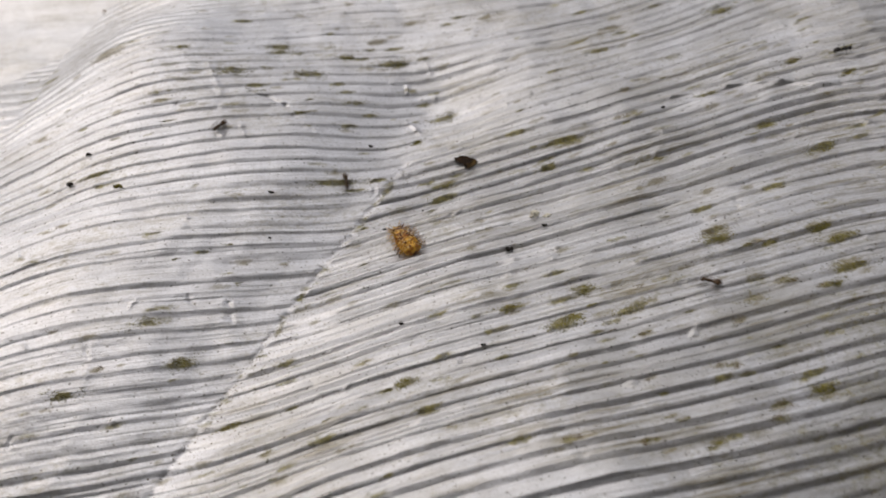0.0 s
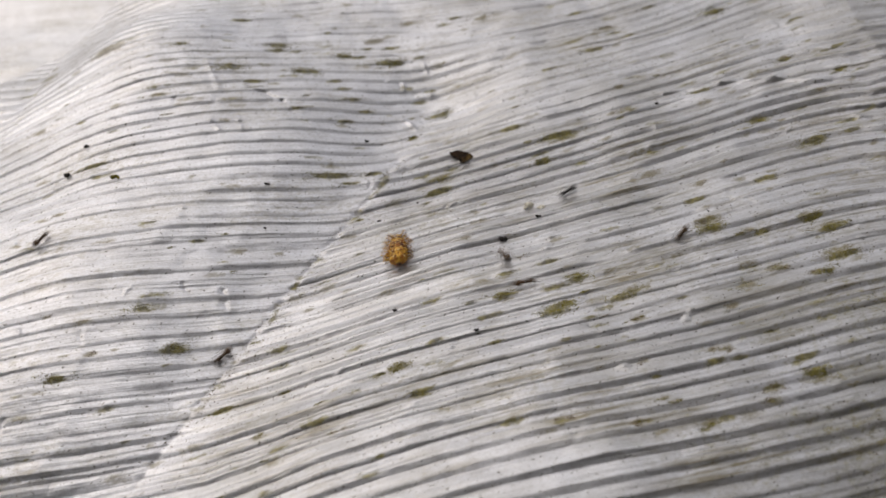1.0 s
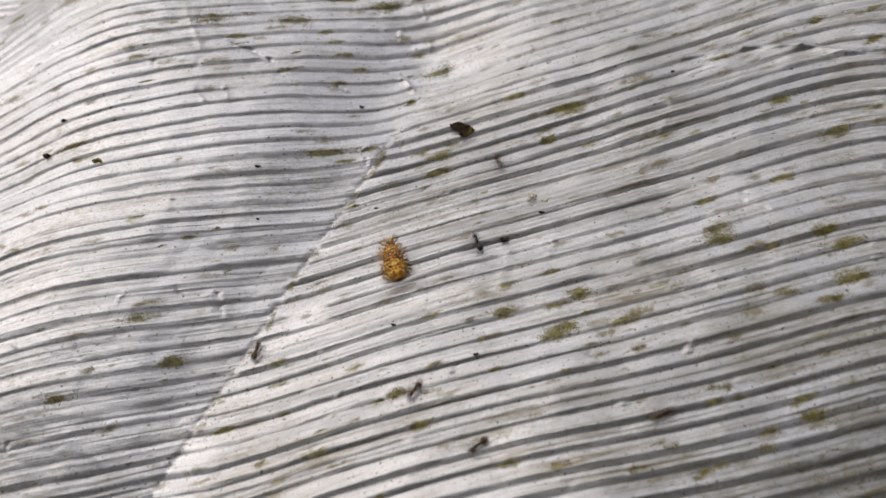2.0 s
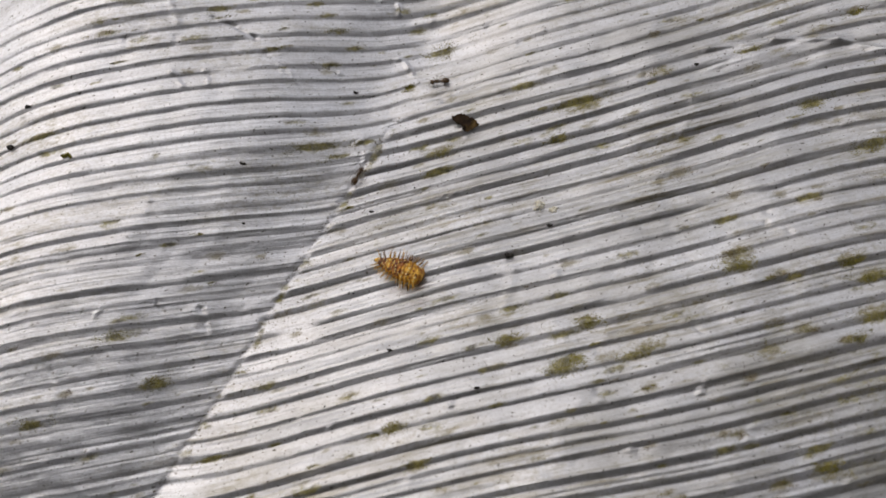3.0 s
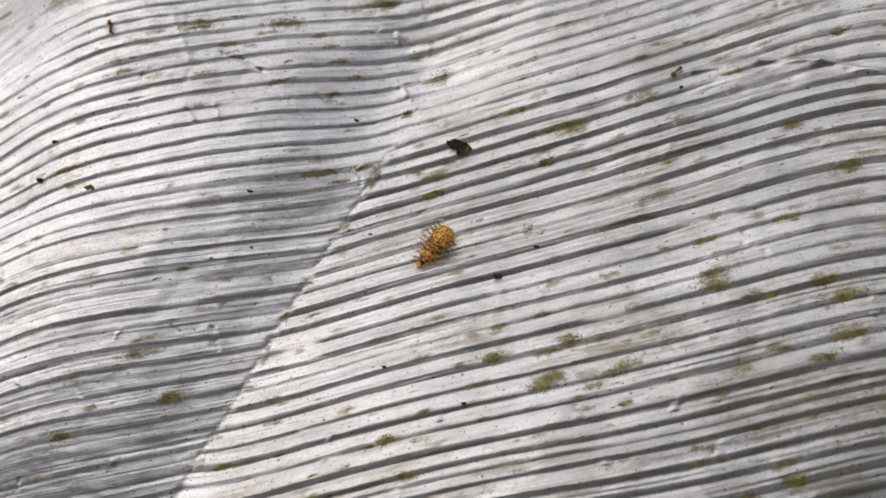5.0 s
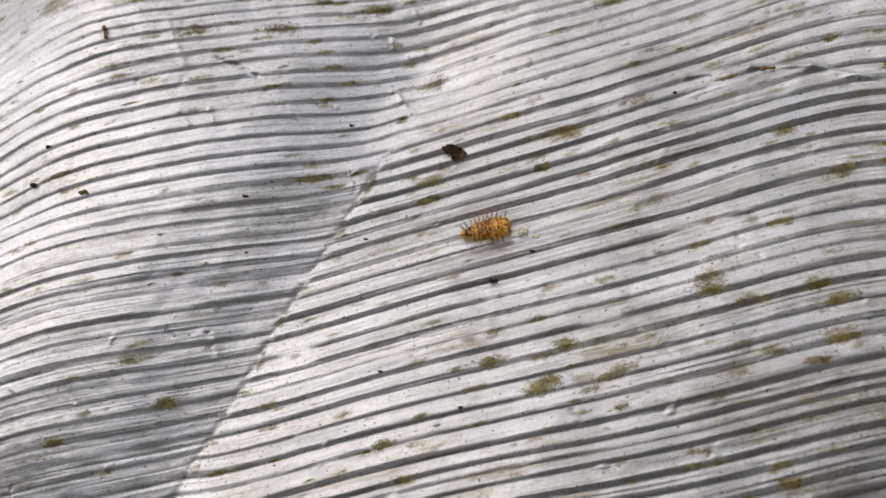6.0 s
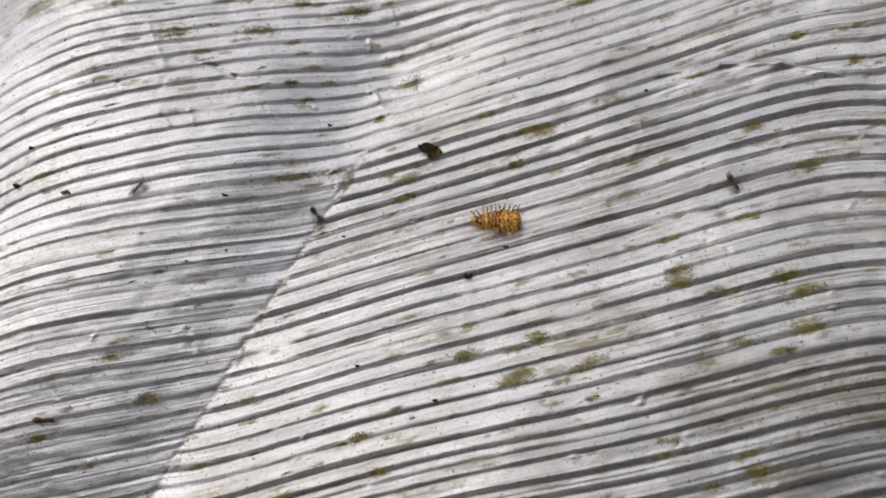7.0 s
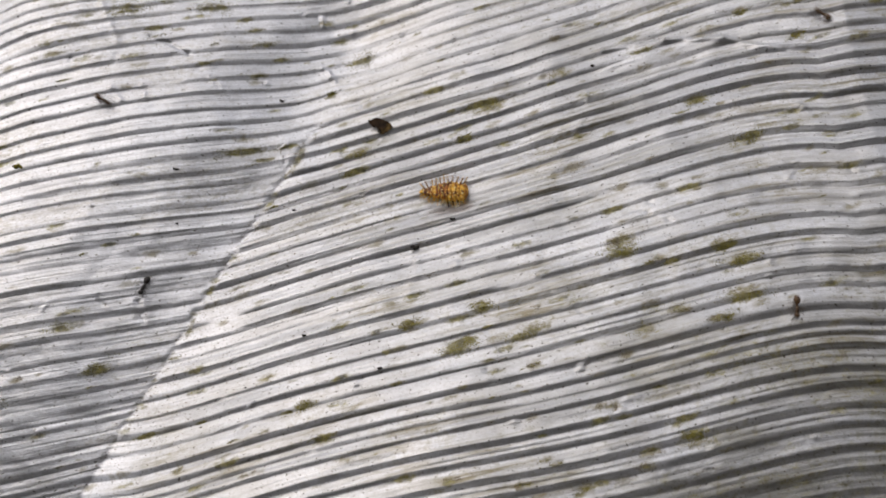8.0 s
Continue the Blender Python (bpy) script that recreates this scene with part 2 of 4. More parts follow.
STEEP_RIGHT = (33.58, 32.14, 30.43, 28.96, 27.08, 25.36, 23.75, 21.74, 19.68, 17.48, 15.55, 13.87, 11.87, 9.88, 8.04, 6.12, 3.63,
               1.84, -0.7, -2.92, -5.28, -7.46, -9.2, -11.22, -13.31, -15.52, -17.57, -19.42, -21.8, -23.65, -24.75, -26.06, -28.41,
               -30.05, -32.19, -34.04, -36.3, -38.4, -40.5)
GRADE_RIGHT = (0.33, 0.33, 0.33, 0.33, 0.33, 0.34, 0.34, 0.35, 0.37, 0.44, 0.51, 0.54, 0.58, 0.61, 0.65, 0.68, 0.69, 0.39, 0.7, 0.69,
               0.43, 0.45, 0.29, 0.49, 0.48, 0.39, 0.48, 0.32, 0.47, 0.47, 0.34, 0.47, 0.46, 0.45, 0.42, 0.4, 0.38, 0.36, 0.34)
TABLE, STATIONS = np.arange(-140, 160, 0.03), np.arange(-96, 97, 2.0)


def pleats(steep, grades, seed, face, streaks, smooth):
    """Profiles across the ridges at stations along them: each pleat climbs by a short steep face and falls away in a long gentle one; they are softer from smooth on."""
    rng = np.random.RandomState(seed)
    rows = sorted(zip(steep, grades))
    while rows[0][0] > -130:
        rows.insert(0, (rows[0][0] - rng.uniform(1.7, 2.3), rng.uniform(0.25, 0.32)))
    while rows[-1][0] < 150:
        rows.append((rows[-1][0] + rng.uniform(1.5, 1.9), rng.uniform(0.3, 0.4)))
    slope = np.zeros((len(STATIONS), len(TABLE)), np.float32)

    def add(at, wide, high, foot=0.1, lip=0.1, lean=0.0):
        """A band of the given slope, steeper towards its foot by lean; at and high go along the stations."""
        low = np.searchsorted(TABLE, at.min() - wide)
        top = np.searchsorted(TABLE, at.max() + wide)
        off = TABLE[None, low:top] - at[:, None]
        shape = np.clip((wide / 2 + off) / foot + 0.5, 0, 1) * np.clip((wide / 2 - off) / lip + 0.5, 0, 1) * (1 - lean * off / wide)
        slope[:, low:top] += high[:, None] * shape

    def drift(size):
        return np.interp(STATIONS, np.linspace(-96, 96, int(192 / size)), rng.uniform(-1, 1, int(192 / size)))

    for (a, grade), (b, _) in zip(rows, rows[1:]):
        wide = min(face * rng.uniform(0.88, 1.12) * (0.7 + 0.6 * grade), 0.5 * (b - a))
        soft = 0.12 * float(step(smooth, smooth + 9, a))
        high = 0.92 * grade * np.clip(1 + 0.11 * drift(14) + 0.05 * drift(6), 0.5, 1.4)
        at = a + 0.10 * drift(12)
        add(at, wide, high, 0.08 + soft, 0.18 + soft, 0.5 - soft)
        if b - a > 1.4 and rng.uniform() < 0.85:
            # a thin secondary pleat between two large ones, which fades in and out
            add(at + (b - a) * rng.uniform(0.4, 0.62), rng.uniform(0.14, 0.26), rng.uniform(0.18, 0.36) * (1 - 5 * soft) * np.clip(0.75 + 0.6 * drift(14), 0, 1.2), 0.08, 0.12)
        # the gentle side
        add((at + at + b - a) / 2, b - a - wide, -high * wide / (b - a - wide))
    # short thin creases between and over the pleats
    for _ in range(streaks):
        a, mid, long = rng.uniform(-40, 42), rng.uniform(-70, 70), rng.uniform(4, 18)
        add(np.full(len(STATIONS), a) + 0.1 * drift(12), rng.uniform(0.09, 0.22), rng.choice((-0.5, 0.7)) * rng.uniform(0.2, 0.7) * (1 - 0.65 * float(step(smooth, smooth + 9, a))) * np.exp(-(((STATIONS - mid) / long) ** 2)))
    # fine lines that come and go along the run
    knots = rng.normal(0, 1, (17, len(TABLE)))
    knots = np.array([np.convolve(k, np.hanning(9) / 4, "same") - np.convolve(k, np.hanning(55) / 27, "same") for k in knots])
    part_of = (STATIONS + 96) / 12
    low = np.minimum(part_of.astype(int), 15)
    share = (part_of - low)[:, None]
    slope += 0.19 * (knots[low] * (1 - share) + knots[low + 1] * share)
    h = np.cumsum(slope, 1) * 0.03
    k = np.hanning(331)
    return np.array([row - np.convolve(row, k / k.sum(), "same") for row in h])


PLEATS_LEFT = pleats(STEEP_LEFT, GRADE_LEFT, 5, 0.60, 560, 3)
PLEATS_RIGHT = pleats(STEEP_RIGHT, GRADE_RIGHT, 9, 0.70, 620, 18)


def profile(table, x, at):
    """The pleats' height at a place along (x) and across (at) the ridges."""
    u = np.clip((at - TABLE[0]) / 0.03, 0, len(TABLE) - 1.001)
    w = np.clip((x - STATIONS[0]) / 2.0, 0, len(STATIONS) - 1.001)
    i, j = w.astype(int), u.astype(int)
    a, b = w - i, u - j
    return (table[i, j] * (1 - b) + table[i, j + 1] * b) * (1 - a) + (table[i + 1, j] * (1 - b) + table[i + 1, j + 1] * b) * a


# short nicks across the ridges: from, to, height, breadth
NICKS = [
    (-27.7, 18.3, -26.3, 16.6, 0.30, 0.30), (-23.7, 19.0, -23.6, 16.7, 0.22, 0.35), (-1.8, 30.0, -1.5, 27.9, 0.40, 0.45),
    (-1.7, 21.9, -0.6, 19.8, 0.35, 0.45), (-24.0, -8.6, -23.8, -11.8, -0.28, 0.35), (-34.3, -8.5, -34.7, -10.1, 0.25, 0.35),
    (16.9, -15.5, 16.8, -17.5, -0.35, 0.35), (16.4, -20.4, 16.9, -22.3, -0.30, 0.35), (27.4, -20.2, 26.7, -21.6, 0.25, 0.35),
    (36.6, -2.1, 36.4, -4.3, -0.20, 0.25), (48.4, -11.4, 48.3, -13.0, 0.28, 0.35), (31.0, 13.3, 31.6, 11.4, 0.25, 0.45),
    (2.3, -20.4, 2.1, -22.0, -0.30, 0.30), (-23.1, 25.6, -18.4, 23.3, -0.25, 0.45), (-18.4, 23.3, -17.2, 21.0, -0.25, 0.45),
]
CRINKLES = random.Random(17)
for _ in range(110):
    # little crinkles where the film was bent across its pleats
    a, b = CRINKLES.uniform(-52, 60), CRINKLES.uniform(-34, 38)
    long, lean = CRINKLES.uniform(0.5, 2.0), CRINKLES.uniform(-0.7, 0.7)
    NICKS.append((a, b, a + lean * long, b - long, CRINKLES.choice((-1, 1)) * CRINKLES.uniform(0.08, 0.24), CRINKLES.uniform(0.25, 0.42)))
# places where the pleats are pressed flat: middle and half lengths
PRESSED = [(40.5, 16.6, 6.5, 1.2), (-27.5, -4.0, 3.0, 2.0), (-21.0, 19.2, 2.2, 1.4), (33.0, -1.0, 3.5, 1.0), (-14.0, -12.0, 2.5, 1.3), (20.5, -10.5, 2.6, 0.9)]
# long folds: from, to, height, breadth
FOLDS = [
    (34.0, 18.6, 41.5, 18.8, 0.45, 0.55), (41.5, 18.8, 48.3, 17.7, 0.55, 0.55), (48.3, 17.7, 54.5, 14.7, 0.45, 0.55),
    (-38.1, -14.3, -38.7, -20.4, 0.12, 0.8), (-29.0, 30.2, -27.0, 24.7, 0.25, 0.6), (9.5, -7.0, 8.0, -11.5, 0.20, 0.9),
]


def beyond(x, y):
    """1 behind the far left hump, where the sheet drops out of its pleats."""
    return step(3, 7, (-(x + 62) * 0.80 + (y - 34) * 0.60))


def sheet_height(x, y):
    x, y = np.asarray(x, float), np.asarray(y, float)
    wx = 0.08 * wobble(x, y, 14, 5, 1) + 0.015 * wobble(x, y, 4, 1.4, 14)
    at_left = across(x, y, BEND_LEFT, -25, (-57, 2)) + wx
    at_right = across(x, y, BEND_RIGHT, 20, (-24, 58)) + wx
    left, right = profile(PLEATS_LEFT, x, at_left), profile(PLEATS_RIGHT, x, at_right)
    d = x - crease(y) + 0.22 * wobble(x, y, 4, 3, 2)
    ease = 0.8 + 3.0 * step(12, 18, y)
    side = step(-1, 1, d / ease)
    at = np.where(side > 0.5, at_right, at_left)
    deep = 1 + 0.14 * wobble(x, at, 14, 4, 3)
    for px, py, rx, ry in PRESSED:
        deep = deep * (1 - 0.85 * np.exp(-(((x - px) / rx) ** 4) - ((y - py - 0.12 * (x - px)) / ry) ** 4))
    h = (left * (1 - side) + right * side) * deep
    gone = beyond(x, y)
    z = swell(x, y) + h * (1 - gone) - 13 * gone
    z += -0.10 * np.exp(-((d / 0.4) ** 2)) * step(15, 9, y)
    z += 0.02 * wobble(x, y, 1.3, 0.7, 4) + 0.05 * wobble(x, y, 4, 3, 6)
    z += 0.16 * crumple(x, y, 5.5, 31) + 0.07 * crumple(x, y, 2.3, 32)
    # a facet below the far fold leans towards the near side
    off = y - 16.2 - 0.10 * (x - 40)
    z += 0.20 * off * np.exp(-(((x - 40) / 7.5) ** 4) - (off / 1.5) ** 4)
    nx, ny = x + 0.35 * wobble(x, y, 0.9, 0.9, 41), y + 0.2 * wobble(x, y, 1.1, 1.1, 42)
    torn = 0.55 + 0.9 * wobble(x, y, 1.0, 0.7, 43)
    for x0, y0, x1, y1, high, broad in NICKS:
        ux, uy = x1 - x0, y1 - y0
        near = (np.abs(x - (x0 + x1) / 2) < 3.5) & (np.abs(y - (y0 + y1) / 2) < 3)
        px, py = nx[near] - x0, ny[near] - y0
        s = np.clip((px * ux + py * uy) / (ux * ux + uy * uy), 0, 1)
        z[near] += 0.8 * high * torn[near] * np.exp(-((px - s * ux) ** 2 + (py - s * uy) ** 2) / (0.5 * broad) ** 2)
    for x0, y0, x1, y1, high, broad in FOLDS:
        ux, uy = x1 - x0, y1 - y0
        s = np.clip(((x - x0) * ux + (y - y0) * uy) / (ux * ux + uy * uy), 0, 1)
        z += 0.46 * high * np.exp(-(((x - x0 - s * ux) ** 2 + (y - y0 - s * uy) ** 2) / (0.6 * broad) ** 2))
    return z


def on_sheet(x, y, turn=0.0, lift=0.0, reach=1.0):
    """A pose on the sheet at x, y (millimetres), its z axis along the sheet's normal, averaged over reach."""
    offs = np.linspace(-reach, reach, 7)
    gx, gy = np.meshgrid(x + offs, y + offs)
    gz = sheet_height(gx, gy)
    fit = np.linalg.lstsq(np.stack([(gx - x).ravel(), (gy - y).ravel(), np.ones(49)], 1), gz.ravel(), rcond=None)[0]
    up = Vector((-fit[0], -fit[1], 1)).normalized()
    ahead = Vector((math.cos(radians(turn)), math.sin(radians(turn)), 0))
    ahead = (ahead - up * ahead.dot(up)).normalized()
    aside = up.cross(ahead)
    place = Vector((x, y, float(fit[2]) + lift)) * MM
    return Matrix(((ahead.x, aside.x, up.x, place.x), (ahead.y, aside.y, up.y, place.y), (ahead.z, aside.z, up.z, place.z), (0, 0, 0, 1)))


# -- what lies on the sheet: places in millimetres, with their lengths --
MOSS_PLACES = [
    (13.7, -17.7, 4.6), (12.7, -18.2, 2.6), (14.6, -17.3, 2.6), (16.5, -13.6, 2.8), (48.9, 4.0, 3.8), (8.0, -14.5, 2.5), (32.2, -8.3, 3.6), (44.0, -9.1, 2.6),
    (45.4, -15.2, 3.6), (45.7, -10.8, 3.1), (42.8, -17.2, 2.2), (16.0, 9.1, 2.4), (3.3, 22.6, 4.3), (-0.7, 17.9, 1.6),
    (-28.8, -16.5, 3.7), (-40.5, -20.5, 2.8), (37.4, -29.3, 2.4), (-3.9, -22.8, 2.8), (-3.9, 33.0, 4.1), (50.7, 20.8, 2.2),
    (-32.7, 33.2, 2.2), (-10.0, 34.2, 2.7), (-2.5, 32.8, 2.7), (44.8, 34.9, 4.8), (-15.2, 30.2, 4.9), (-25.6, 29.3, 4.3),
    (-58.6, 47.5, 4.4), (56.4, 16.3, 2.4), (43.9, 9.9, 3.4), (-19.7, 35.5, 4.9),
]
STREAKS = [
    (18.5, 13.4, 6.1), (1.5, 9.0, 3.5), (-11.7, 10.1, 6.0), (-9.4, 9.0, 3.9),
    (-6.3, 10.7, 3.2), (2.0, 6.6, 4.4), (-9.4, 33.9, 1.9), (-26.3, 28.8, 4.5), (-14.8, 24.6, 2.0), (-16.3, 21.9, 2.7),
    (-34.1, 23.0, 2.9), (-33.1, 19.7, 2.2), (-23.0, 25.5, 2.9), (-8.9, 25.1, 3.8), (-10.0, 20.7, 3.0), (-32.6, -11.7, 5.3),
    (-23.4, -5.9, 1.4), (-30.5, -2.9, 1.3), (-24.5, -0.6, 1.2), (-20.1, -15.6, 1.6), (-8.3, 2.9, 1.2), (-23.0, -24.5, 2.9),
    (-16.2, -23.6, 1.5), (-11.8, -26.1, 1.6), (-6.1, -23.5, 2.0), (20.4, -17.3, 3.9), (21.1, -20.8, 1.6), (16.9, -15.8, 1.3),
    (35.7, -10.2, 1.9), (42.2, 8.5, 2.0), (33.6, 22.6, 1.4), (38.7, 17.9, 3.3),
]
SMEARS = [
    (38.6, -16.0, 2.1), (-42.7, -12.9, 1.4), (-37.4, -17.5, 2.1), (22.6, -14.0, 1.5), (18.3, -19.7, 1.1), (37.5, 2.9, 1.5),
    (28.7, 3.4, 4.2), (33.8, -0.3, 2.6), (42.1, -1.8, 1.2), (26.3, 16.2, 2.3), (24.4, 11.2, 2.3), (28.3, 21.2, 2.3),
    (56.7, 16.6, 2.0), (21.0, -26.4, 1.8), (28.0, -25.7, 2.4), (31.7, -20.4, 2.6), (4.4, -4.1, 2.8), (10.6, -8.9, 1.1),
    (-18.1, -2.8, 1.7), (46.7, 9.0, 1.6), (-44.5, 2.5, 1.9), (-43.6, 33.8, 7.7), (-5.7, 37.5, 4.2), (-0.3, 41.3, 3.2),
    (10.9, 40.5, 3.5), (29.3, 34.8, 3.7), (50.7, 21.3, 2.3), (-35.0, 23.1, 2.4),
]
BLOTCHES = [
    (29.4, -25.8, 1.8), (32.6, -30.7, 2.4), (37.8, -30.0, 2.4), (25.8, -34.1, 2.1), (19.1, -33.3, 1.8), (11.5, -32.4, 1.8),
    (8.9, -14.6, 1.9), (21.6, -20.7, 1.9), (16.8, -13.1, 1.6), (32.5, -7.1, 3.0), (38.1, -10.2, 1.9), (-1.9, -26.9, 2.2),
    (-10.7, -30.0, 1.4), (-18.6, -28.8, 1.5), (23.0, -31.4, 1.2), (32.9, -7.1, 3.3), (33.2, -8.7, 2.3), (36.6, -9.8, 1.9),
    (43.6, -8.9, 2.5), (45.0, -10.9, 2.5), (44.8, -14.7, 3.8), (37.8, -15.8, 2.3), (41.6, -17.3, 1.9), (34.0, -17.8, 2.5),
    (22.1, -16.7, 3.2), (28.5, 16.3, 2.6), (16.2, -12.9, 1.9), (8.1, -14.8, 2.3), (29.7, 7.3, 2.1), (2.7, 9.2, 3.0),
    (19.4, 13.0, 3.7), (19.2, -33.3, 1.4), (25.5, -34.2, 1.7), (32.1, -32.1, 2.0), (22.0, -30.8, 1.4),
]
GRIT = [
    (-45.2, 10.1, 1.0), (-38.7, 8.4, 1.2), (-43.5, 14.8, 0.7), (-7.2, 17.2, 0.7), (-19.8, 7.5, 0.6), (-19.8, 0.8, 0.5),
    (9.1, -5.1, 1.1), (13.8, -1.9, 0.7), (4.6, -19.6, 0.6), (-0.8, 4.7, 0.5), (-5.8, 2.0, 0.6), (32.5, 16.7, 0.6),
    (35.6, -26.3, 0.3), (43.9, -28.2, 0.4), (-30.4, -25.9, 0.4), (-7.9, -7.8, 0.4), (-32.8, -2.9, 0.3), (-4.1, -14.8, 0.6),
    (-9.4, 19.5, 0.4), (31.1, -3.8, 0.3), (16.4, -11.8, 0.4), (-11.0, -20.1, 0.4), (33.3, -5.5, 0.4),
]


def growth(x, y, places, ratio):
    """How thickly algae stain the film round the given places, drawn out along the ridges."""
    c, w = math.cos(radians(11)), math.sin(radians(11))
    thick = np.zeros_like(x)
    for px, py, long in places:
        u, v = (x - px) * c + (y - py) * w, -(x - px) * w + (y - py) * c
        near = (np.abs(u) < long) & (np.abs(v) < long)
        thick[near] = np.maximum(thick[near], np.exp(-((u[near] / (0.42 * long)) ** 2) - (v[near] / (0.42 * long * ratio)) ** 2))
    return thick


# ---- the large structure ----
def spaced(inner_from, inner_to, pitch, outer):
    inner = np.arange(inner_from, inner_to + pitch / 2, pitch)
    grow = np.cumsum(pitch * 1.16 ** np.arange(1, 70))
    low = inner[0] - grow[grow < inner[0] + outer][::-1]
    high = inner[-1] + grow[grow < outer - inner[-1]]
    return np.r_[low, inner, high]


def build_sheet():
    xs, ys = spaced(-84, 84, 0.26, 420), spaced(-52, 74, 0.11, 420)
    gx, gy = np.meshgrid(xs, ys)
    # the columns lean with the crease, so that its edge stays clean
    gx = gx + crease(np.clip(gy, -30, 31)) * step(85, 5, np.abs(gx))
    gz = sheet_height(gx, gy)
    far = np.maximum(np.maximum(np.abs(gx) - 90, 0), np.maximum(np.maximum(gy - 80, 0), np.maximum(-58 - gy, 0)))
    gz = gz * np.exp(-far / 60) - 12 * (1 - np.exp(-far / 90))
    verts = np.stack([gx, gy, gz], -1).reshape(-1, 3) * MM
    ny, nx = gx.shape
    idx = np.arange(ny * nx).reshape(ny, nx)
    faces = np.stack([idx[:-1, :-1], idx[:-1, 1:], idx[1:, 1:], idx[1:, :-1]], -1).reshape(-1, 4)
    mesh = bpy.data.meshes.new("plastic_sheet")
    mesh.from_pydata(verts.tolist(), [], faces.tolist())
    mesh.polygons.foreach_set("use_smooth", np.ones(len(faces), bool))
    mesh.materials.append(FILM)
    fold = crease(gy)
    left, right = (lambda x: across(x, gy, BEND_LEFT, -25, (-57, 2))), (lambda x: across(x, gy, BEND_RIGHT, 20, (-24, 58)))
    lines = np.where(gx > fold, right(gx) - right(fold) + left(fold), left(gx))
    run = mesh.attributes.new("run", "FLOAT_VECTOR", "POINT")
    run.data.foreach_set("vector", (np.stack([gx, lines, gz * 0], -1) * MM).ravel().astype(np.float32))
    stain = mesh.color_attributes.new("growth", "FLOAT_COLOR", "POINT")
    # thinner on the far side
    green = np.maximum(growth(gx, gy, MOSS_PLACES, 0.45), 0.85 * growth(gx, gy, STREAKS, 0.28)) * (1 - 0.25 * step(16, 24, gy))
    brown = 0.8 * growth(gx, gy, SMEARS, 0.45)
    green = np.maximum(green, 0.66 * growth(gx, gy, BLOTCHES, 0.5))
    brown = np.maximum(brown, 0.72 * growth(gx, gy, [(x, y, 1.6 * r) for x, y, r in BLOTCHES], 0.5))
    rng = np.random.RandomState(21)
    specks = np.stack([rng.uniform(-60, 70, 900), rng.uniform(-36, 50, 900), rng.uniform(0.8, 4.2, 900)], -1)
    # more of it settles on the right flank and beyond the crease's upper end than on the clean left one
    settles = np.where((specks[:, 0] > crease(specks[:, 1])) | (specks[:, 1] > 17), 0.75, 0.3)
    specks = specks[rng.uniform(0, 1, 900) < settles]
    green = np.maximum(green, 0.74 * growth(gx, gy, specks[::2], 0.30))
    brown = np.maximum(brown, 0.6 * growth(gx, gy, specks[1::2], 0.38))
    # growth holds best on the steep faces of the pleats, and in dashes along the crease
    d = gx - crease(gy)
    face = np.where(d > 0, profile(np.gradient(PLEATS_RIGHT, 0.03, axis=1), gx, right(gx)), profile(np.gradient(PLEATS_LEFT, 0.03, axis=1), gx, left(gx)))
    face = np.clip(face / 0.3, 0, 1)
    green = np.clip(green * (0.72 + 0.5 * face), 0, 1)
    dash = np.exp(-(((d - 0.2) / 0.8) ** 2)) * step(-27, -22, gy) * step(17, 13, gy) * np.clip(0.45 + 0.9 * wobble(gx, gy, 1.6, 1.3, 51), 0, 1)
    green = np.maximum(green, 0.62 * dash)
    # the near right corner is dirty, and painted darker still for its dim reflection
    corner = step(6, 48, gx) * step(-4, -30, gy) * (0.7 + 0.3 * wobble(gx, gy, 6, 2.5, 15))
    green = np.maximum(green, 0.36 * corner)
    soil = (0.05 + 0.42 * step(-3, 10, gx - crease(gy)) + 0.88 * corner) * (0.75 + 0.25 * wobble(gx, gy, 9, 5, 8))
    # darkens the colour behind the far left hump, to dull its sky reflection
    soil = soil + 0.2 * beyond(gx, gy)
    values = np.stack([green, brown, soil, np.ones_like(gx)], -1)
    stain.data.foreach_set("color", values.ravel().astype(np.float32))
    mesh.update()
    return tagged(new("plastic_sheet", mesh), "weathered silver-white plastic sheet in fine parallel pleats, folded along a crease, flecked with algae",
                  "plastic sheet", kind="structure")


def box_mesh(name, low, high, mat):
    bm = bmesh.new()
    bmesh.ops.create_cube(bm, size=1)
    for v in bm.verts:
        v.co = Vector([a + (b - a) * (c + 0.5) for a, b, c in zip(low, high, v.co)])
    mesh = bpy.data.meshes.new(name)
    bm.to_mesh(mesh)
    bm.free()
    mesh.materials.append(mat)
    return new(name, mesh)


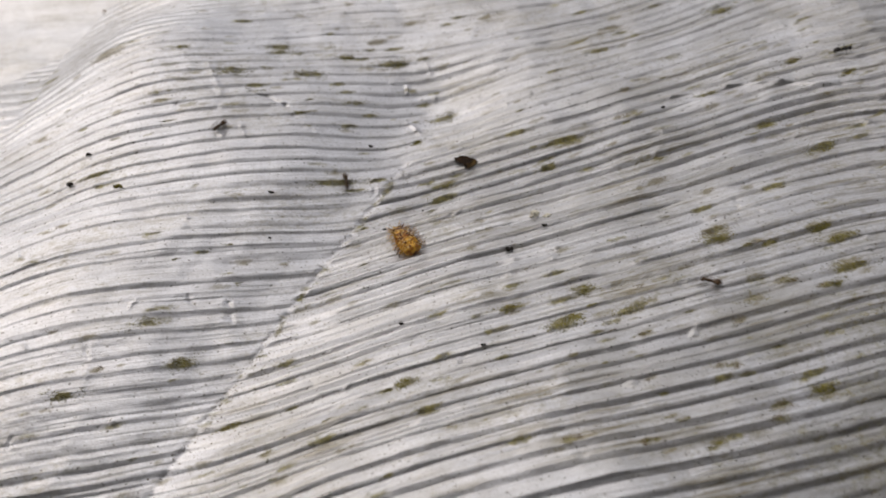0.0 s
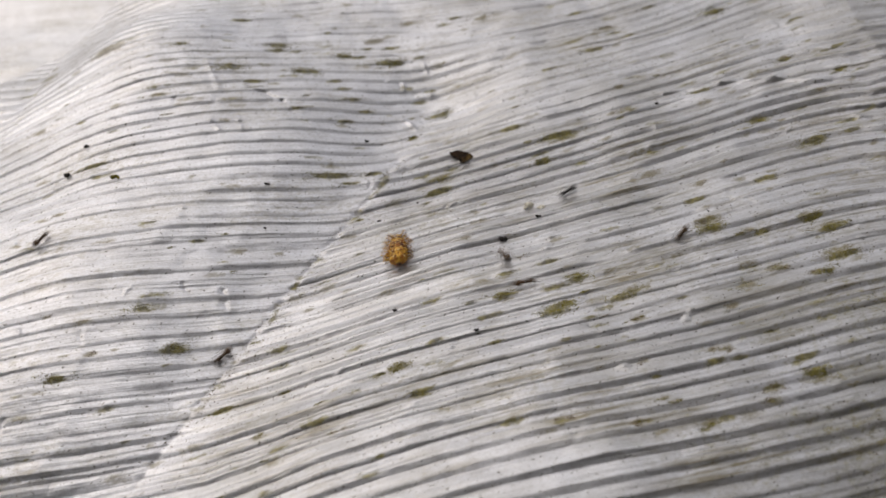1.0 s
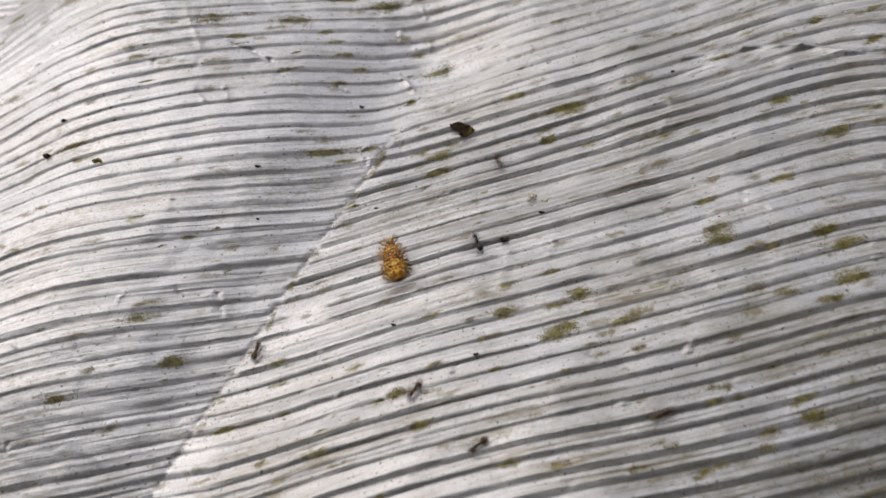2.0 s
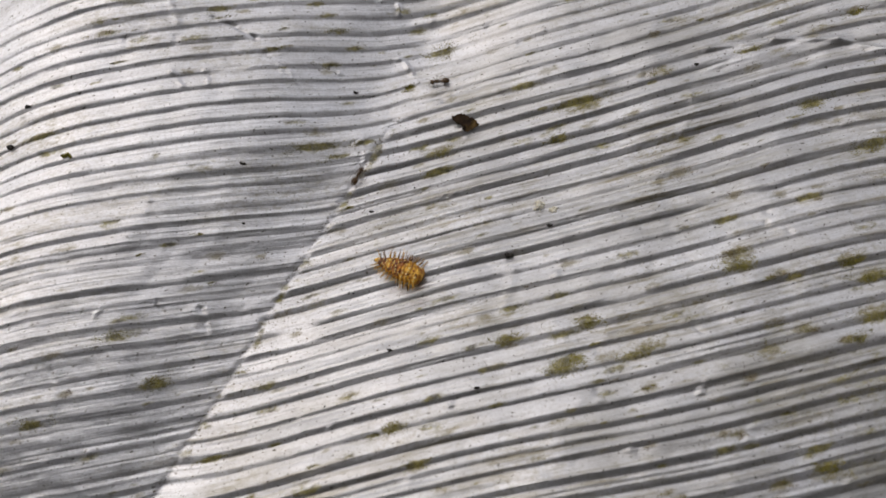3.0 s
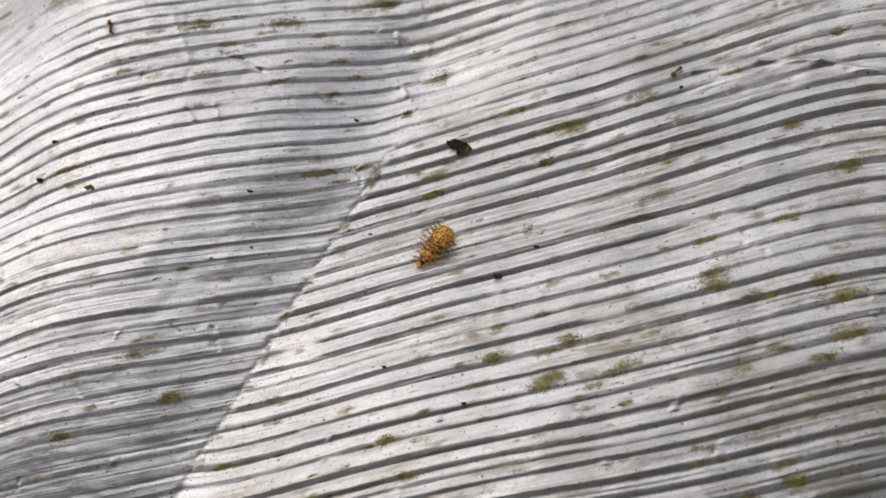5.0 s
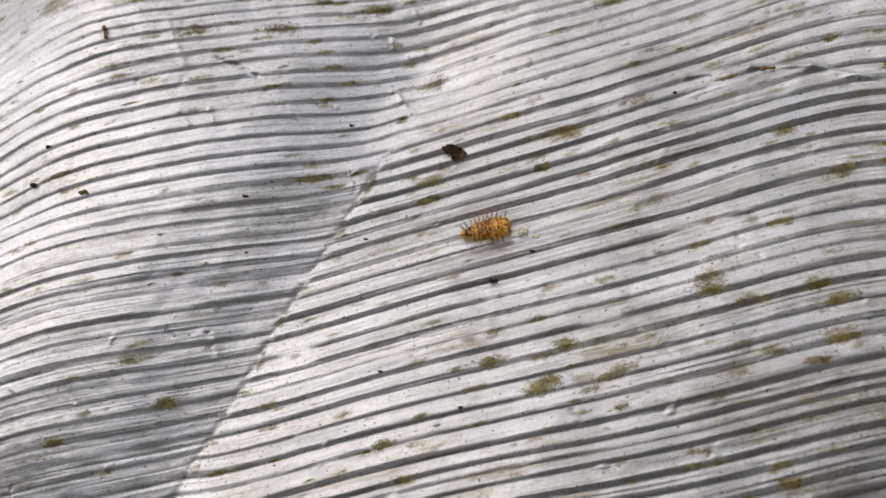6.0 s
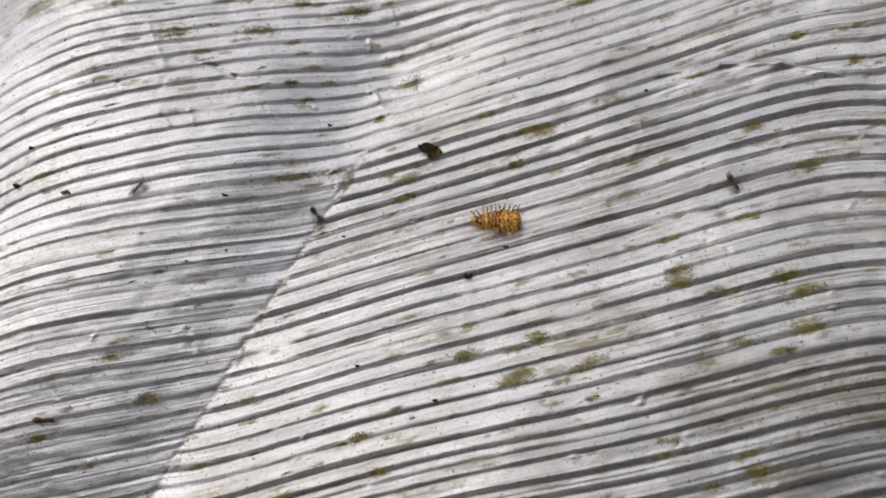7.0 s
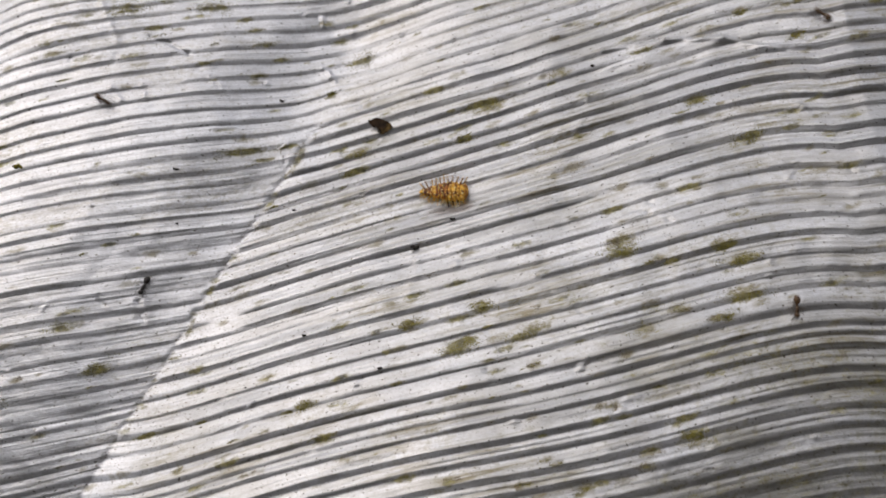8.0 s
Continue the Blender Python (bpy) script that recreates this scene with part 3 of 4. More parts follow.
def build_surroundings():
    bm = bmesh.new()
    bmesh.ops.create_grid(bm, x_segments=40, y_segments=40, size=400)
    for v in bm.verts:
        v.co.z = -0.045
    mesh = bpy.data.meshes.new("ground")
    bm.to_mesh(mesh)
    bm.free()
    mesh.materials.append(SOIL)
    tagged(new("ground", mesh), "bare dark soil under the plastic sheet", "ground", kind="structure")
    # an added dark panel, out of view overhead, outlined to darken what the pleats reflect
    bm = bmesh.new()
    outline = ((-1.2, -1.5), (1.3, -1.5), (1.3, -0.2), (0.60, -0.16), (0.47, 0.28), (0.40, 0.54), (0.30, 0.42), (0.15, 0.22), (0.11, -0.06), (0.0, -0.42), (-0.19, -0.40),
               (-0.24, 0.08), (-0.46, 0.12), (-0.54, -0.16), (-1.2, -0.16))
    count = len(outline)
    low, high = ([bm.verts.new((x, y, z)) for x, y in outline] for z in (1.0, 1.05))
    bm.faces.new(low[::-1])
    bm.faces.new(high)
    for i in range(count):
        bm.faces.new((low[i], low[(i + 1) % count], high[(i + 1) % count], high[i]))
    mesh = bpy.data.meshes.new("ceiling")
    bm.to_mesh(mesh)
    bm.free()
    mesh.materials.append(SHADE_PANEL)
    tagged(new("ceiling", mesh), "unseen dark panel added over the sheet to darken its reflections", "ceiling", kind="structure")
    # two added dark screens, also out of view, on which the panel rests
    for name, low, high in (("shade_screen_south", (-1.2, -1.45, -0.045), (1.25, -1.38, 0.998)), ("shade_screen_east", (1.18, -1.38, -0.045), (1.25, -0.2, 0.998))):
        tagged(box_mesh(name, low, high, SHADE_PANEL), "unseen dark screen added beside the sheet to darken its reflections", "wall", kind="structure")


build_sheet()
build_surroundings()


# ---- things ----
def part(name, bm, mat, parent, label="", smooth=True):
    """Links a bmesh as one mesh object under a thing or under a part."""
    mesh = bpy.data.meshes.new(name)
    for f in bm.faces:
        f.smooth = smooth
    bm.to_mesh(mesh)
    bm.free()
    mesh.materials.append(mat)
    ob = new(name, mesh)
    ob.parent = parent
    if label:
        ob["label"] = label
    return ob


def again(name, mesh, parent, m):
    """One more piece on a shared mesh."""
    ob = new(name, mesh)
    ob.parent = parent
    ob.matrix_basis = m
    return ob


def blob(bm, centre, size, rings=7, around=12, m=None):
    """An ellipsoid with half axes size, in millimetres."""
    made = bmesh.ops.create_uvsphere(bm, u_segments=around, v_segments=rings, radius=1)["verts"]
    for v in made:
        v.co = Vector([c + s * k for c, s, k in zip(centre, size, v.co)]) * MM
        if m is not None:
            v.co = m @ v.co
    return made


def tube(bm, points, radii, sides=6):
    """A tapering tube through points (millimetres)."""
    points = [Vector(p) for p in points]
    rings = []
    for n, (p, r) in enumerate(zip(points, radii)):
        way = (points[min(n + 1, len(points) - 1)] - points[max(n - 1, 0)]).normalized()
        a = way.orthogonal().normalized()
        b = way.cross(a)
        rings.append([bm.verts.new((p + (a * math.cos(k) + b * math.sin(k)) * r) * MM) for k in [2 * math.pi * i / sides for i in range(sides)]])
    for r0, r1 in zip(rings, rings[1:]):
        for i in range(sides):
            bm.faces.new((r0[i], r0[(i + 1) % sides], r1[(i + 1) % sides], r1[i]))
    bm.faces.new(rings[0][::-1])
    bm.faces.new(rings[-1])


# -- the larva: head along +x --
LARVA_LONG = 5.6


def build_larva():
    larva = tagged(new("larva"), "spiny orange-brown beetle larva crawling on the pleated sheet", "insect larva")
    larva.empty_display_size = 0.002
    rng = random.Random(4)
    # a spine with side bristles, built along +z, 1 mm long
    bm = bmesh.new()
    tube(bm, [(0, 0, 0), (0.02, 0, 0.5), (0.05, 0.01, 1.0)], [0.032, 0.021, 0.007], 5)
    for h, a in ((0.30, 0.4), (0.45, 2.6), (0.58, 4.6), (0.70, 1.2), (0.8, 3.6)):
        tube(bm, [(0.02, 0, h), (0.02 + 0.2 * math.cos(a), 0.2 * math.sin(a), h + 0.16)], [0.009, 0.004], 4)
    spine_mesh = bpy.data.meshes.new("spine")
    bm.to_mesh(spine_mesh)
    bm.free()
    spine_mesh.materials.append(SPINE)
    pale_mesh = spine_mesh.copy()
    pale_mesh.materials.clear()
    pale_mesh.materials.append(LARVA_RIDGE)
    dark_mesh = spine_mesh.copy()
    dark_mesh.materials.clear()
    dark_mesh.materials.append(LARVA_DARK)
    count, RUSTY = 11, (1, 2, 4, 5, 6)
    for n in range(count):
        s = n / (count - 1)
        x = (s - 0.5) * LARVA_LONG * 0.86
        wide = 1.22 * (0.26 + 0.74 * math.sin(math.pi / 2 * min(1, s / 0.72))) * (1.0 if n < 9 else 0.9)
        tall = wide * 0.62
        mid = 0.22 + tall * 0.72
        bm = bmesh.new()
        for v in blob(bm, (x, 0, mid), (LARVA_LONG * 0.115, wide, tall), 12, 20):
            q = v.co / MM
            knob = math.sin(q.y * 7.5 + 1.3 * n) * math.sin(q.x * 9 + n) + 0.6 * math.sin(q.y * 15 + q.z * 9)
            v.co += (v.co - Vector((x, 0, mid)) * MM).normalized() * (0.045 * knob * MM)
        seg = part("segment", bm, LARVA_RUST if n in RUSTY else LARVA, larva, "rust-brown segment" if n in RUSTY else "")
        for low, high in ((28, 80), (100, 152)):
            arc = [(x + 0.08 + 0.05 * math.sin(k * 0.2 + n), wide * 0.9 * math.cos(radians(k)), mid + tall * 0.96 * math.sin(radians(k))) for k in range(low, high + 1, 13)]
            bm = bmesh.new()
            tube(bm, arc, [0.03] + [rng.uniform(0.03, 0.06) for _ in arc[2:]] + [0.03], 6)
            part("ridge", bm, LARVA_RUST if n in RUSTY else LARVA_RIDGE if n in (3, 8, 9) else LARVA, seg, "rust cross ridge" if n in RUSTY else "amber cross ridge")
        for k in (-92, -84, -76, -67, -55, -42, -26, -9, 9, 26, 42, 55, 67, 76, 84, 92):
            a = radians(k)
            at = Vector((x + rng.uniform(-0.08, 0.08), wide * 0.93 * math.sin(a), mid + tall * 0.93 * math.cos(a)))
            out = Vector(((s - 0.5) * 1.3 + rng.uniform(-0.3, 0.3), math.sin(a) * 1.1 + rng.uniform(-0.2, 0.2), 0.22 + math.cos(a) * 0.8)).normalized()
            size = rng.uniform(0.7, 1.2) * (0.55 if abs(k) < 30 else 1.0)
            m = Matrix.Translation(at * MM) @ out.to_track_quat("Z", "X").to_matrix().to_4x4() @ Matrix.Rotation(rng.uniform(0, 6.28), 4, "Z") @ Matrix.Scale(size, 4)
            again("spine", pale_mesh if k < -50 or rng.random() < 0.2 else dark_mesh if rng.random() < 0.3 else spine_mesh, seg, m)
            bm = bmesh.new()
            if abs(k) < 60:
                r = rng.uniform(0.09, 0.16)
                blob(bm, at, (r, r, 0.8 * r), 5, 8)
                part("tubercle", bm, LARVA_KNOB if rng.random() < 0.5 else LARVA if rng.random() < 0.7 else LARVA_RUST, seg)
        if 1 < n < 10 and n % 2 == 0:
            for side in (-1, 1):
                bm = bmesh.new()
                blob(bm, (x + 0.1, side * wide * rng.uniform(0.3, 0.5), mid + tall * 0.86), (0.16, 0.2, 0.08), 6, 8)
                part("spot", bm, LARVA_RUST, seg, "rust-brown spot")
    bm = bmesh.new()
    blob(bm, (LARVA_LONG * 0.475, 0, 0.55), (0.42, 0.55, 0.42), 8, 12)
    head = part("head", bm, LARVA_DARK, larva, "dark brown head")
    for side in (-1, 1):
        bm = bmesh.new()
        blob(bm, (LARVA_LONG * 0.52, side * 0.30, 0.66), (0.09, 0.09, 0.09), 5, 8)
        part("eye", bm, LARVA_DARK, head, "dark eye spot")
        for n, x in enumerate((1.75, 1.15, 0.5)):
            bm = bmesh.new()
            tube(bm, [(x, side * 0.7, 0.4), (x + 0.15, side * 1.35, 0.55), (x + 0.22, side * 1.75, 0.02)], [0.10, 0.08, 0.05], 6)
            part("leg", bm, LARVA_DARK, larva, "dark leg")
    return larva


LARVA_ROWS = [
    (0, -3.3, -0.9, -66), (0.5, -2.7, -2.9, -72), (1, -3.4, -4.5, -89), (1.5, -4.3, -6.8, -99), (2, -3.8, -6.0, -80),
    (2.2, -3.2, -5.8, -56), (3.3, -2.8, -5.5, -30), (3.5, -2.8, -5.3, -30), (4, -2.0, -4.4, -2), (4.5, 0.0, -2.8, 48),
    (5, 1.9, -0.8, 47), (5.2, 3.1, 0.0, 43), (6.3, 11.2, 1.6, -6), (6.5, 12.6, 1.6, -7), (7, 12.9, 1.8, -9), (7.5, 13.1, 1.8, -10), (8, 13.0, 1.9, -10),
]
larva = build_larva()


# -- ants: head along +x, about 2.9 mm long --
def build_ant(shell, label, grown):
    ant = tagged(new("ant"), label, "ant", group="ants on the sheet")
    ant.empty_display_size = 0.001
    for name, centre, size in (("head", (1.02, 0, 0.55), (0.36, 0.36, 0.28)), ("thorax", (0.32, 0, 0.58), (0.50, 0.27, 0.26)),
                               ("petiole", (-0.22, 0, 0.52), (0.14, 0.14, 0.19)), ("gaster", (-0.86, 0, 0.60), (0.62, 0.45, 0.38))):
        bm = bmesh.new()
        for v in blob(bm, centre, size, 8, 12):
            if name == "gaster":
                v.co.z -= 0.00008 * max(0.0, -(v.co.x / MM + 1.0)) * 2
            if name == "thorax":
                v.co.y *= 0.85 + 0.3 * max(0.0, v.co.x / MM - 0.2)
        part(name, bm, shell, ant)
    for side in (-1, 1):
        for root, knee, foot in (((0.55, 0.14, 0.5), (0.85, 0.62, 0.85), (1.15, 0.86, 0.02)),
                                 ((0.32, 0.16, 0.5), (0.30, 0.78, 0.95), (0.35, 1.08, 0.02)),
                                 ((0.10, 0.14, 0.5), (-0.42, 0.72, 0.95), (-0.90, 1.02, 0.02))):
            bm = bmesh.new()
            points = [(x, side * y, z) for x, y, z in (root, knee, foot)]
            points.append((points[2][0] + (points[2][0] - points[1][0]) * 0.3, points[2][1] * 1.06, 0.03))
            tube(bm, points, [0.045, 0.036, 0.02, 0.012], 5)
            part("leg", bm, shell, ant)
        bm = bmesh.new()
        tube(bm, [(1.25, side * 0.12, 0.62), (1.42, side * 0.55, 0.75), (1.85, side * 0.62, 0.55)], [0.03, 0.026, 0.03], 5)
        part("antenna", bm, shell, ant)
    for ob in ant.children:
        ob.data.transform(Matrix.Scale(grown, 4))
    return ant


def along(track, t):
    times_, xs, ys = zip(*track)
    return float(np.interp(t, times_, xs)), float(np.interp(t, times_, ys))


def ant_rows(track):
    """A pose on the sheet each tenth of a second along a track of seconds and places; the head turns where the ant goes."""
    rows, turn = [], None
    for n in range(81):
        t = n / 10
        x, y = along(track, t)
        # the way it has come over its last body length
        back = t
        while back > 0 and math.hypot(x - along(track, back)[0], y - along(track, back)[1]) < 1.2:
            back -= 0.05
        x0, y0 = along(track, max(back, 0))
        if t - back < 0.6 and math.hypot(x - x0, y - y0) > 0.6:
            want = math.degrees(math.atan2(y - y0, x - x0))
            off = 0 if turn is None else (want - turn + 180) % 360 - 180
            turn = want if turn is None else turn + max(-80, min(80, off))
        rows.append((t, x, y, turn))
    first = next((a for *_, a in rows if a is not None), 0)
    return [(t, on_sheet(x, y, first if a is None else a, 0.02, 0.9)) for t, x, y, a in rows]


def granule():
    bm = bmesh.new()
    bmesh.ops.create_icosphere(bm, subdivisions=1, radius=1)
    verts, faces = np.array([v.co[:] for v in bm.verts]), np.array([[v.index for v in f.verts] for f in bm.faces])
    bm.free()
    return verts, faces


GRANULE = granule()


def crumbs(places, sizes, mat, name, rng, flat=0.6):
    """Many little lumps that lie on the sheet, as one mesh about the first place."""
    unit, faces = GRANULE
    n = len(places)
    z = sheet_height(places[:, 0], places[:, 1])
    shape = unit[None] * (1 + 0.35 * rng.uniform(-1, 1, (n, len(unit), 1)))
    size = sizes[:, None, None] * np.stack([rng.uniform(0.7, 1.6, n), rng.uniform(0.6, 1.1, n), flat * rng.uniform(0.6, 1.3, n)], 1)[:, None]
    turn = rng.uniform(-0.8, 0.5, n)
    c, s = np.cos(turn)[:, None], np.sin(turn)[:, None]
    v = shape * size
    v = np.stack([v[..., 0] * c - v[..., 1] * s, v[..., 0] * s + v[..., 1] * c, v[..., 2]], -1)
    v += np.concatenate([places, (z + sizes * flat * 0.35)[:, None]], 1)[:, None]
    origin = np.array([*places[0], z[0]])
    v = (v - origin).reshape(-1, 3) * MM
    f = (faces[None] + (np.arange(n) * len(unit))[:, None, None]).reshape(-1, 3)
    mesh = bpy.data.meshes.new(name)
    mesh.from_pydata(v.tolist(), [], f.tolist())
    mesh.polygons.foreach_set("use_smooth", np.ones(len(f), bool))
    mesh.materials.append(mat)
    ob = new(name, mesh)
    ob.location = origin * MM
    return ob


def patch(x, y, long, wide, count, grain, mat, name, rng, flat=0.6):
    """A ragged patch drawn out along the ridges: a few knots with a thinning scatter round them."""
    knots = rng.normal(0, 1, (max(3, count // 18), 2)) * (long * 0.30, wide * 0.30)
    pick = rng.randint(0, len(knots), count)
    spots = knots[pick] + rng.normal(0, 1, (count, 2)) * (long * 0.11, wide * 0.15)
    c, s = math.cos(radians(11)), math.sin(radians(11))
    spots = np.stack([x + spots[:, 0] * c - spots[:, 1] * s, y + spots[:, 0] * s + spots[:, 1] * c], 1)
    return crumbs(spots, grain * rng.uniform(0.4, 1.25, count), mat, name, rng, flat)


def build_growth():
    rng = np.random.RandomState(21)
    for x, y, long in MOSS_PLACES:
        ob = patch(x, y, long, long * 0.40, int(70 + 70 * long), 0.052, MOSS, "moss_patch", rng, 0.5)
        tagged(ob, "olive-green moss patch clinging to the pleats of the sheet", "moss", group="moss patches")
    for x, y, long in STREAKS:
        ob = patch(x, y, long, long * 0.22, int(20 + 30 * long), 0.048, MOSS, "algae_streak", rng, 0.5)
        tagged(ob, "thin olive algae streak along a pleat", "algae", group="algae streaks")
    for x, y, long in SMEARS:
        ob = patch(x, y, long, long * 0.40, int(12 + 14 * long), 0.046, MOSS_BROWN, "algae_smear", rng, 0.4)
        tagged(ob, "sparse brown algae smear on the sheet", "algae", group="brown smears")
    for x, y, long in BLOTCHES:
        ob = patch(x, y, long, long * 0.36, int(20 + 30 * long), 0.045, MOSS if rng.uniform() < 0.6 else MOSS_BROWN, "algae_blotch", rng, 0.4)
        tagged(ob, "loose olive-brown algae blotch on the pleated sheet", "algae", group="algae blotches")
    for n, (x, y, long) in enumerate(GRIT):
        green = n == 1
        spots = np.array([(x, y), (x + 0.28 * long, y + 0.1 * long), (x - 0.2 * long, y + 0.15 * long)][: 3 if long > 0.55 else 1])
        ob = crumbs(spots, np.full(len(spots), long * 0.27), MOSS if green else DIRT, "moss_ball" if green else "grit_speck", rng, 0.8)
        if green:
            tagged(ob, "small round green moss ball on the sheet", "moss")
        else:
            tagged(ob, "dark speck of grit lying on the sheet", "grit", group="grit specks")
    ob = patch(13.1, 0.6, 2.2, 1.1, 56, 0.19, CRUMB, "pale_crumbs", rng, 0.8)
    tagged(ob, "heap of pale cream crumbs with olive bits", "crumbs")
    # a dusting too fine to pick apart, thickest along the crease and on the facing flank
    count = 9000
    spots = np.stack([rng.uniform(-62, 66, count), rng.uniform(-42, 44, count)], 1)
    keep = wobble(spots[:, 0], spots[:, 1], 7, 4, 12) + 0.5 * wobble(spots[:, 0], spots[:, 1], 2, 1, 13) + 0.9 * step(-4, 4, spots[:, 0] - crease(spots[:, 1])) > 0.75
    y = rng.uniform(-28, 14, 1500)
    spots = np.concatenate([spots[keep], np.stack([crease(y) + 5.0 * np.abs(rng.normal(0, 1, 1500)) ** 1.5 - 0.5, y], 1)])
    ob = crumbs(spots, 0.044 * rng.uniform(0.4, 1.35, len(spots)) ** 1.8, MOSS_BROWN, "dust", rng, 0.6)
    tagged(ob, "fine brown dust and grit strewn over the sheet", "dust", kind="stuff")


def build_leaf():
    """A torn scrap of dead leaf: two ragged lobes with a notch between them, curled, with a mottled torn edge."""
    leaf = tagged(new("leaf_scrap"), "torn dark brown scrap of dead leaf lying by the crease", "leaf")
    leaf.matrix_basis = on_sheet(5.55, 12.4, -3, 0.12, 1.2)
    rng = random.Random(8)

    def scrap(name, outline, middle, curl, mat, label, thick=0.08):
        """A thin ragged piece with the given outline (millimetres), which curls up away from its middle."""
        edge = []
        for (x0, y0), (x1, y1) in zip(outline, outline[1:] + outline[:1]):
            for k in range(4):
                f = k / 4
                edge.append((x0 + (x1 - x0) * f + rng.uniform(-0.1, 0.1), y0 + (y1 - y0) * f + rng.uniform(-0.1, 0.1)))
        bm = bmesh.new()
        rings = []
        for share in (1.0, 0.7, 0.4):
            ring = []
            for x, y in edge:
                px, py = middle[0] + (x - middle[0]) * share, middle[1] + (y - middle[1]) * share
                z = curl * ((px - middle[0]) ** 2 + 0.6 * (py - middle[1]) ** 2) + 0.05 * math.sin(4 * px + 2 * py)
                ring.append((bm.verts.new((px * MM, py * MM, (z + 0.05 + thick) * MM)), bm.verts.new((px * MM, py * MM, (z + 0.05) * MM))))
            rings.append(ring)
        count = len(edge)
        top = bm.verts.new((middle[0] * MM, middle[1] * MM, (0.05 + thick) * MM))
        low = bm.verts.new((middle[0] * MM, middle[1] * MM, 0.05 * MM))
        for k in range(count):
            j = (k + 1) % count
            for outer, inner in zip(rings, rings[1:]):
                bm.faces.new((outer[k][0], outer[j][0], inner[j][0], inner[k][0]))
                bm.faces.new((outer[j][1], outer[k][1], inner[k][1], inner[j][1]))
            bm.faces.new((rings[-1][k][0], rings[-1][j][0], top))
            bm.faces.new((rings[-1][j][1], rings[-1][k][1], low))
            bm.faces.new((rings[0][k][1], rings[0][j][1], rings[0][j][0], rings[0][k][0]))
        part(name, bm, mat, leaf, label, smooth=False)

    scrap("blade", [(-1.6, 0.66), (-1.1, 1.05), (-0.6, 1.16), (0, 0.95), (0.4, 0.66), (0.85, 0.5), (0.7, 0.05), (0.3, -0.5), (-0.1, -0.55), (-0.5, -0.3), (-0.95, -0.15), (-1.35, 0.25)],
          (-0.3, 0.3), 0.12, LEAF, "")
    scrap("torn_edge", [(0.45, 0.4), (0.85, 0.5), (1.1, 0.2), (1.55, -0.25), (1.4, -0.5), (1.0, -0.62), (0.5, -1.0), (-0.1, -1.18), (-0.45, -0.9), (-0.3, -0.45), (0.1, -0.3)],
          (0.5, -0.4), 0.30, LEAF_EDGE, "mottled brown torn edge")


build_growth()
build_leaf()

# tracks of the ants: seconds and places in millimetres
DARK_TRACKS = []
DARK_TRACKS.append([(0, 57.1, 20.3), (0.2, 57.6, 20.0), (0.4, 57.8, 20.5), (0.5, 54.7, 21.8), (0.7, 48.9, 32.9), (0.9, 47, 60), (1.2, 47, 90), (8, 47, 90)])
DARK_TRACKS.append([(0, 34, 70), (0.4, 31.8, 33.9), (0.5, 29.9, 29.3), (0.7, 25.8, 17.4), (0.8, 23.7, 7.8), (0.9, 22.8, 4.3), (1, 18.1, 2.0), (1.1, 15.1, -3.0), (1.2, 24.9, -7.5), (1.3, 27.9, -14.1), (1.5, 33.2, -16.6), (1.6, 30.5, -12.7), (1.8, 15.9, -5.9), (1.9, 6.5, -7.1), (2, 6.0, -5.2), (2.2, 16.3, -1.1), (2.6, 40.0, -5.0), (3.1, 90, 0), (8, 90, 0)])
DARK_TRACKS.append([(0, -25, 80), (5.3, -25, 80), (5.9, -27, 45), (6.3, -27.8, 31.1), (6.5, -27.9, 30.3), (6.7, -30.7, 24.9), (6.9, -13.4, 10.9), (7, -9.1, 5.3), (7.2, -12.4, 0.0), (7.3, -15.6, -3.7), (7.5, -15.1, -3.4), (7.6, -16.5, -2.9), (7.8, -22.9, -5.6), (8, -23.5, -6.9)])
BROWN_TRACKS = []
BROWN_TRACKS.append([(0, -26.7, 18.1), (0.2, -31.7, 12.5), (0.4, -26.3, 8.5), (0.5, -22.0, 4.3), (0.7, -18.8, -4.2), (0.8, -20.5, -9.7), (0.9, -21.5, -15.0), (1, -23.6, -17.3), (1.1, -27.4, -19.9), (1.2, -30.9, -24.0), (1.3, -31.4, -25.0), (1.5, -25.8, -25.6), (1.6, -22.8, -25.6), (1.8, -20.1, -23.6), (1.9, -20.5, -18.9), (2, -19.7, -15.6), (2.2, -15.7, -7.7), (3.3, -4.1, 12.0), (3.5, 2.1, 14.4), (3.7, 6.5, 21.0), (4, 17.1, 28.6), (4.2, 24.0, 40.0), (4.8, 35, 80), (8, 35, 80)])
BROWN_TRACKS.append([(0, -10.5, 10.2), (0.1, -9.4, 5.5), (0.2, -5.5, 1.1), (0.3, -5.1, 1.9), (0.4, -5.3, 1.9), (0.5, -5.8, 1.4), (0.7, -9.3, -5.0), (0.8, -4.3, -12.5), (0.9, 3.6, -14.0), (1, 10.7, -13.5), (1.1, 12.3, -15.9), (1.2, 11.7, -18.3), (1.3, 8.4, -19.1), (1.5, 8.1, -20.5), (1.6, 8.0, -19.8), (1.8, 7.2, -20.8), (1.9, 6.5, -28.0), (2, 4.1, -29.6), (2.2, -2.7, -29.0), (2.5, -8, -40), (3.2, -20, -75), (8, -20, -75)])
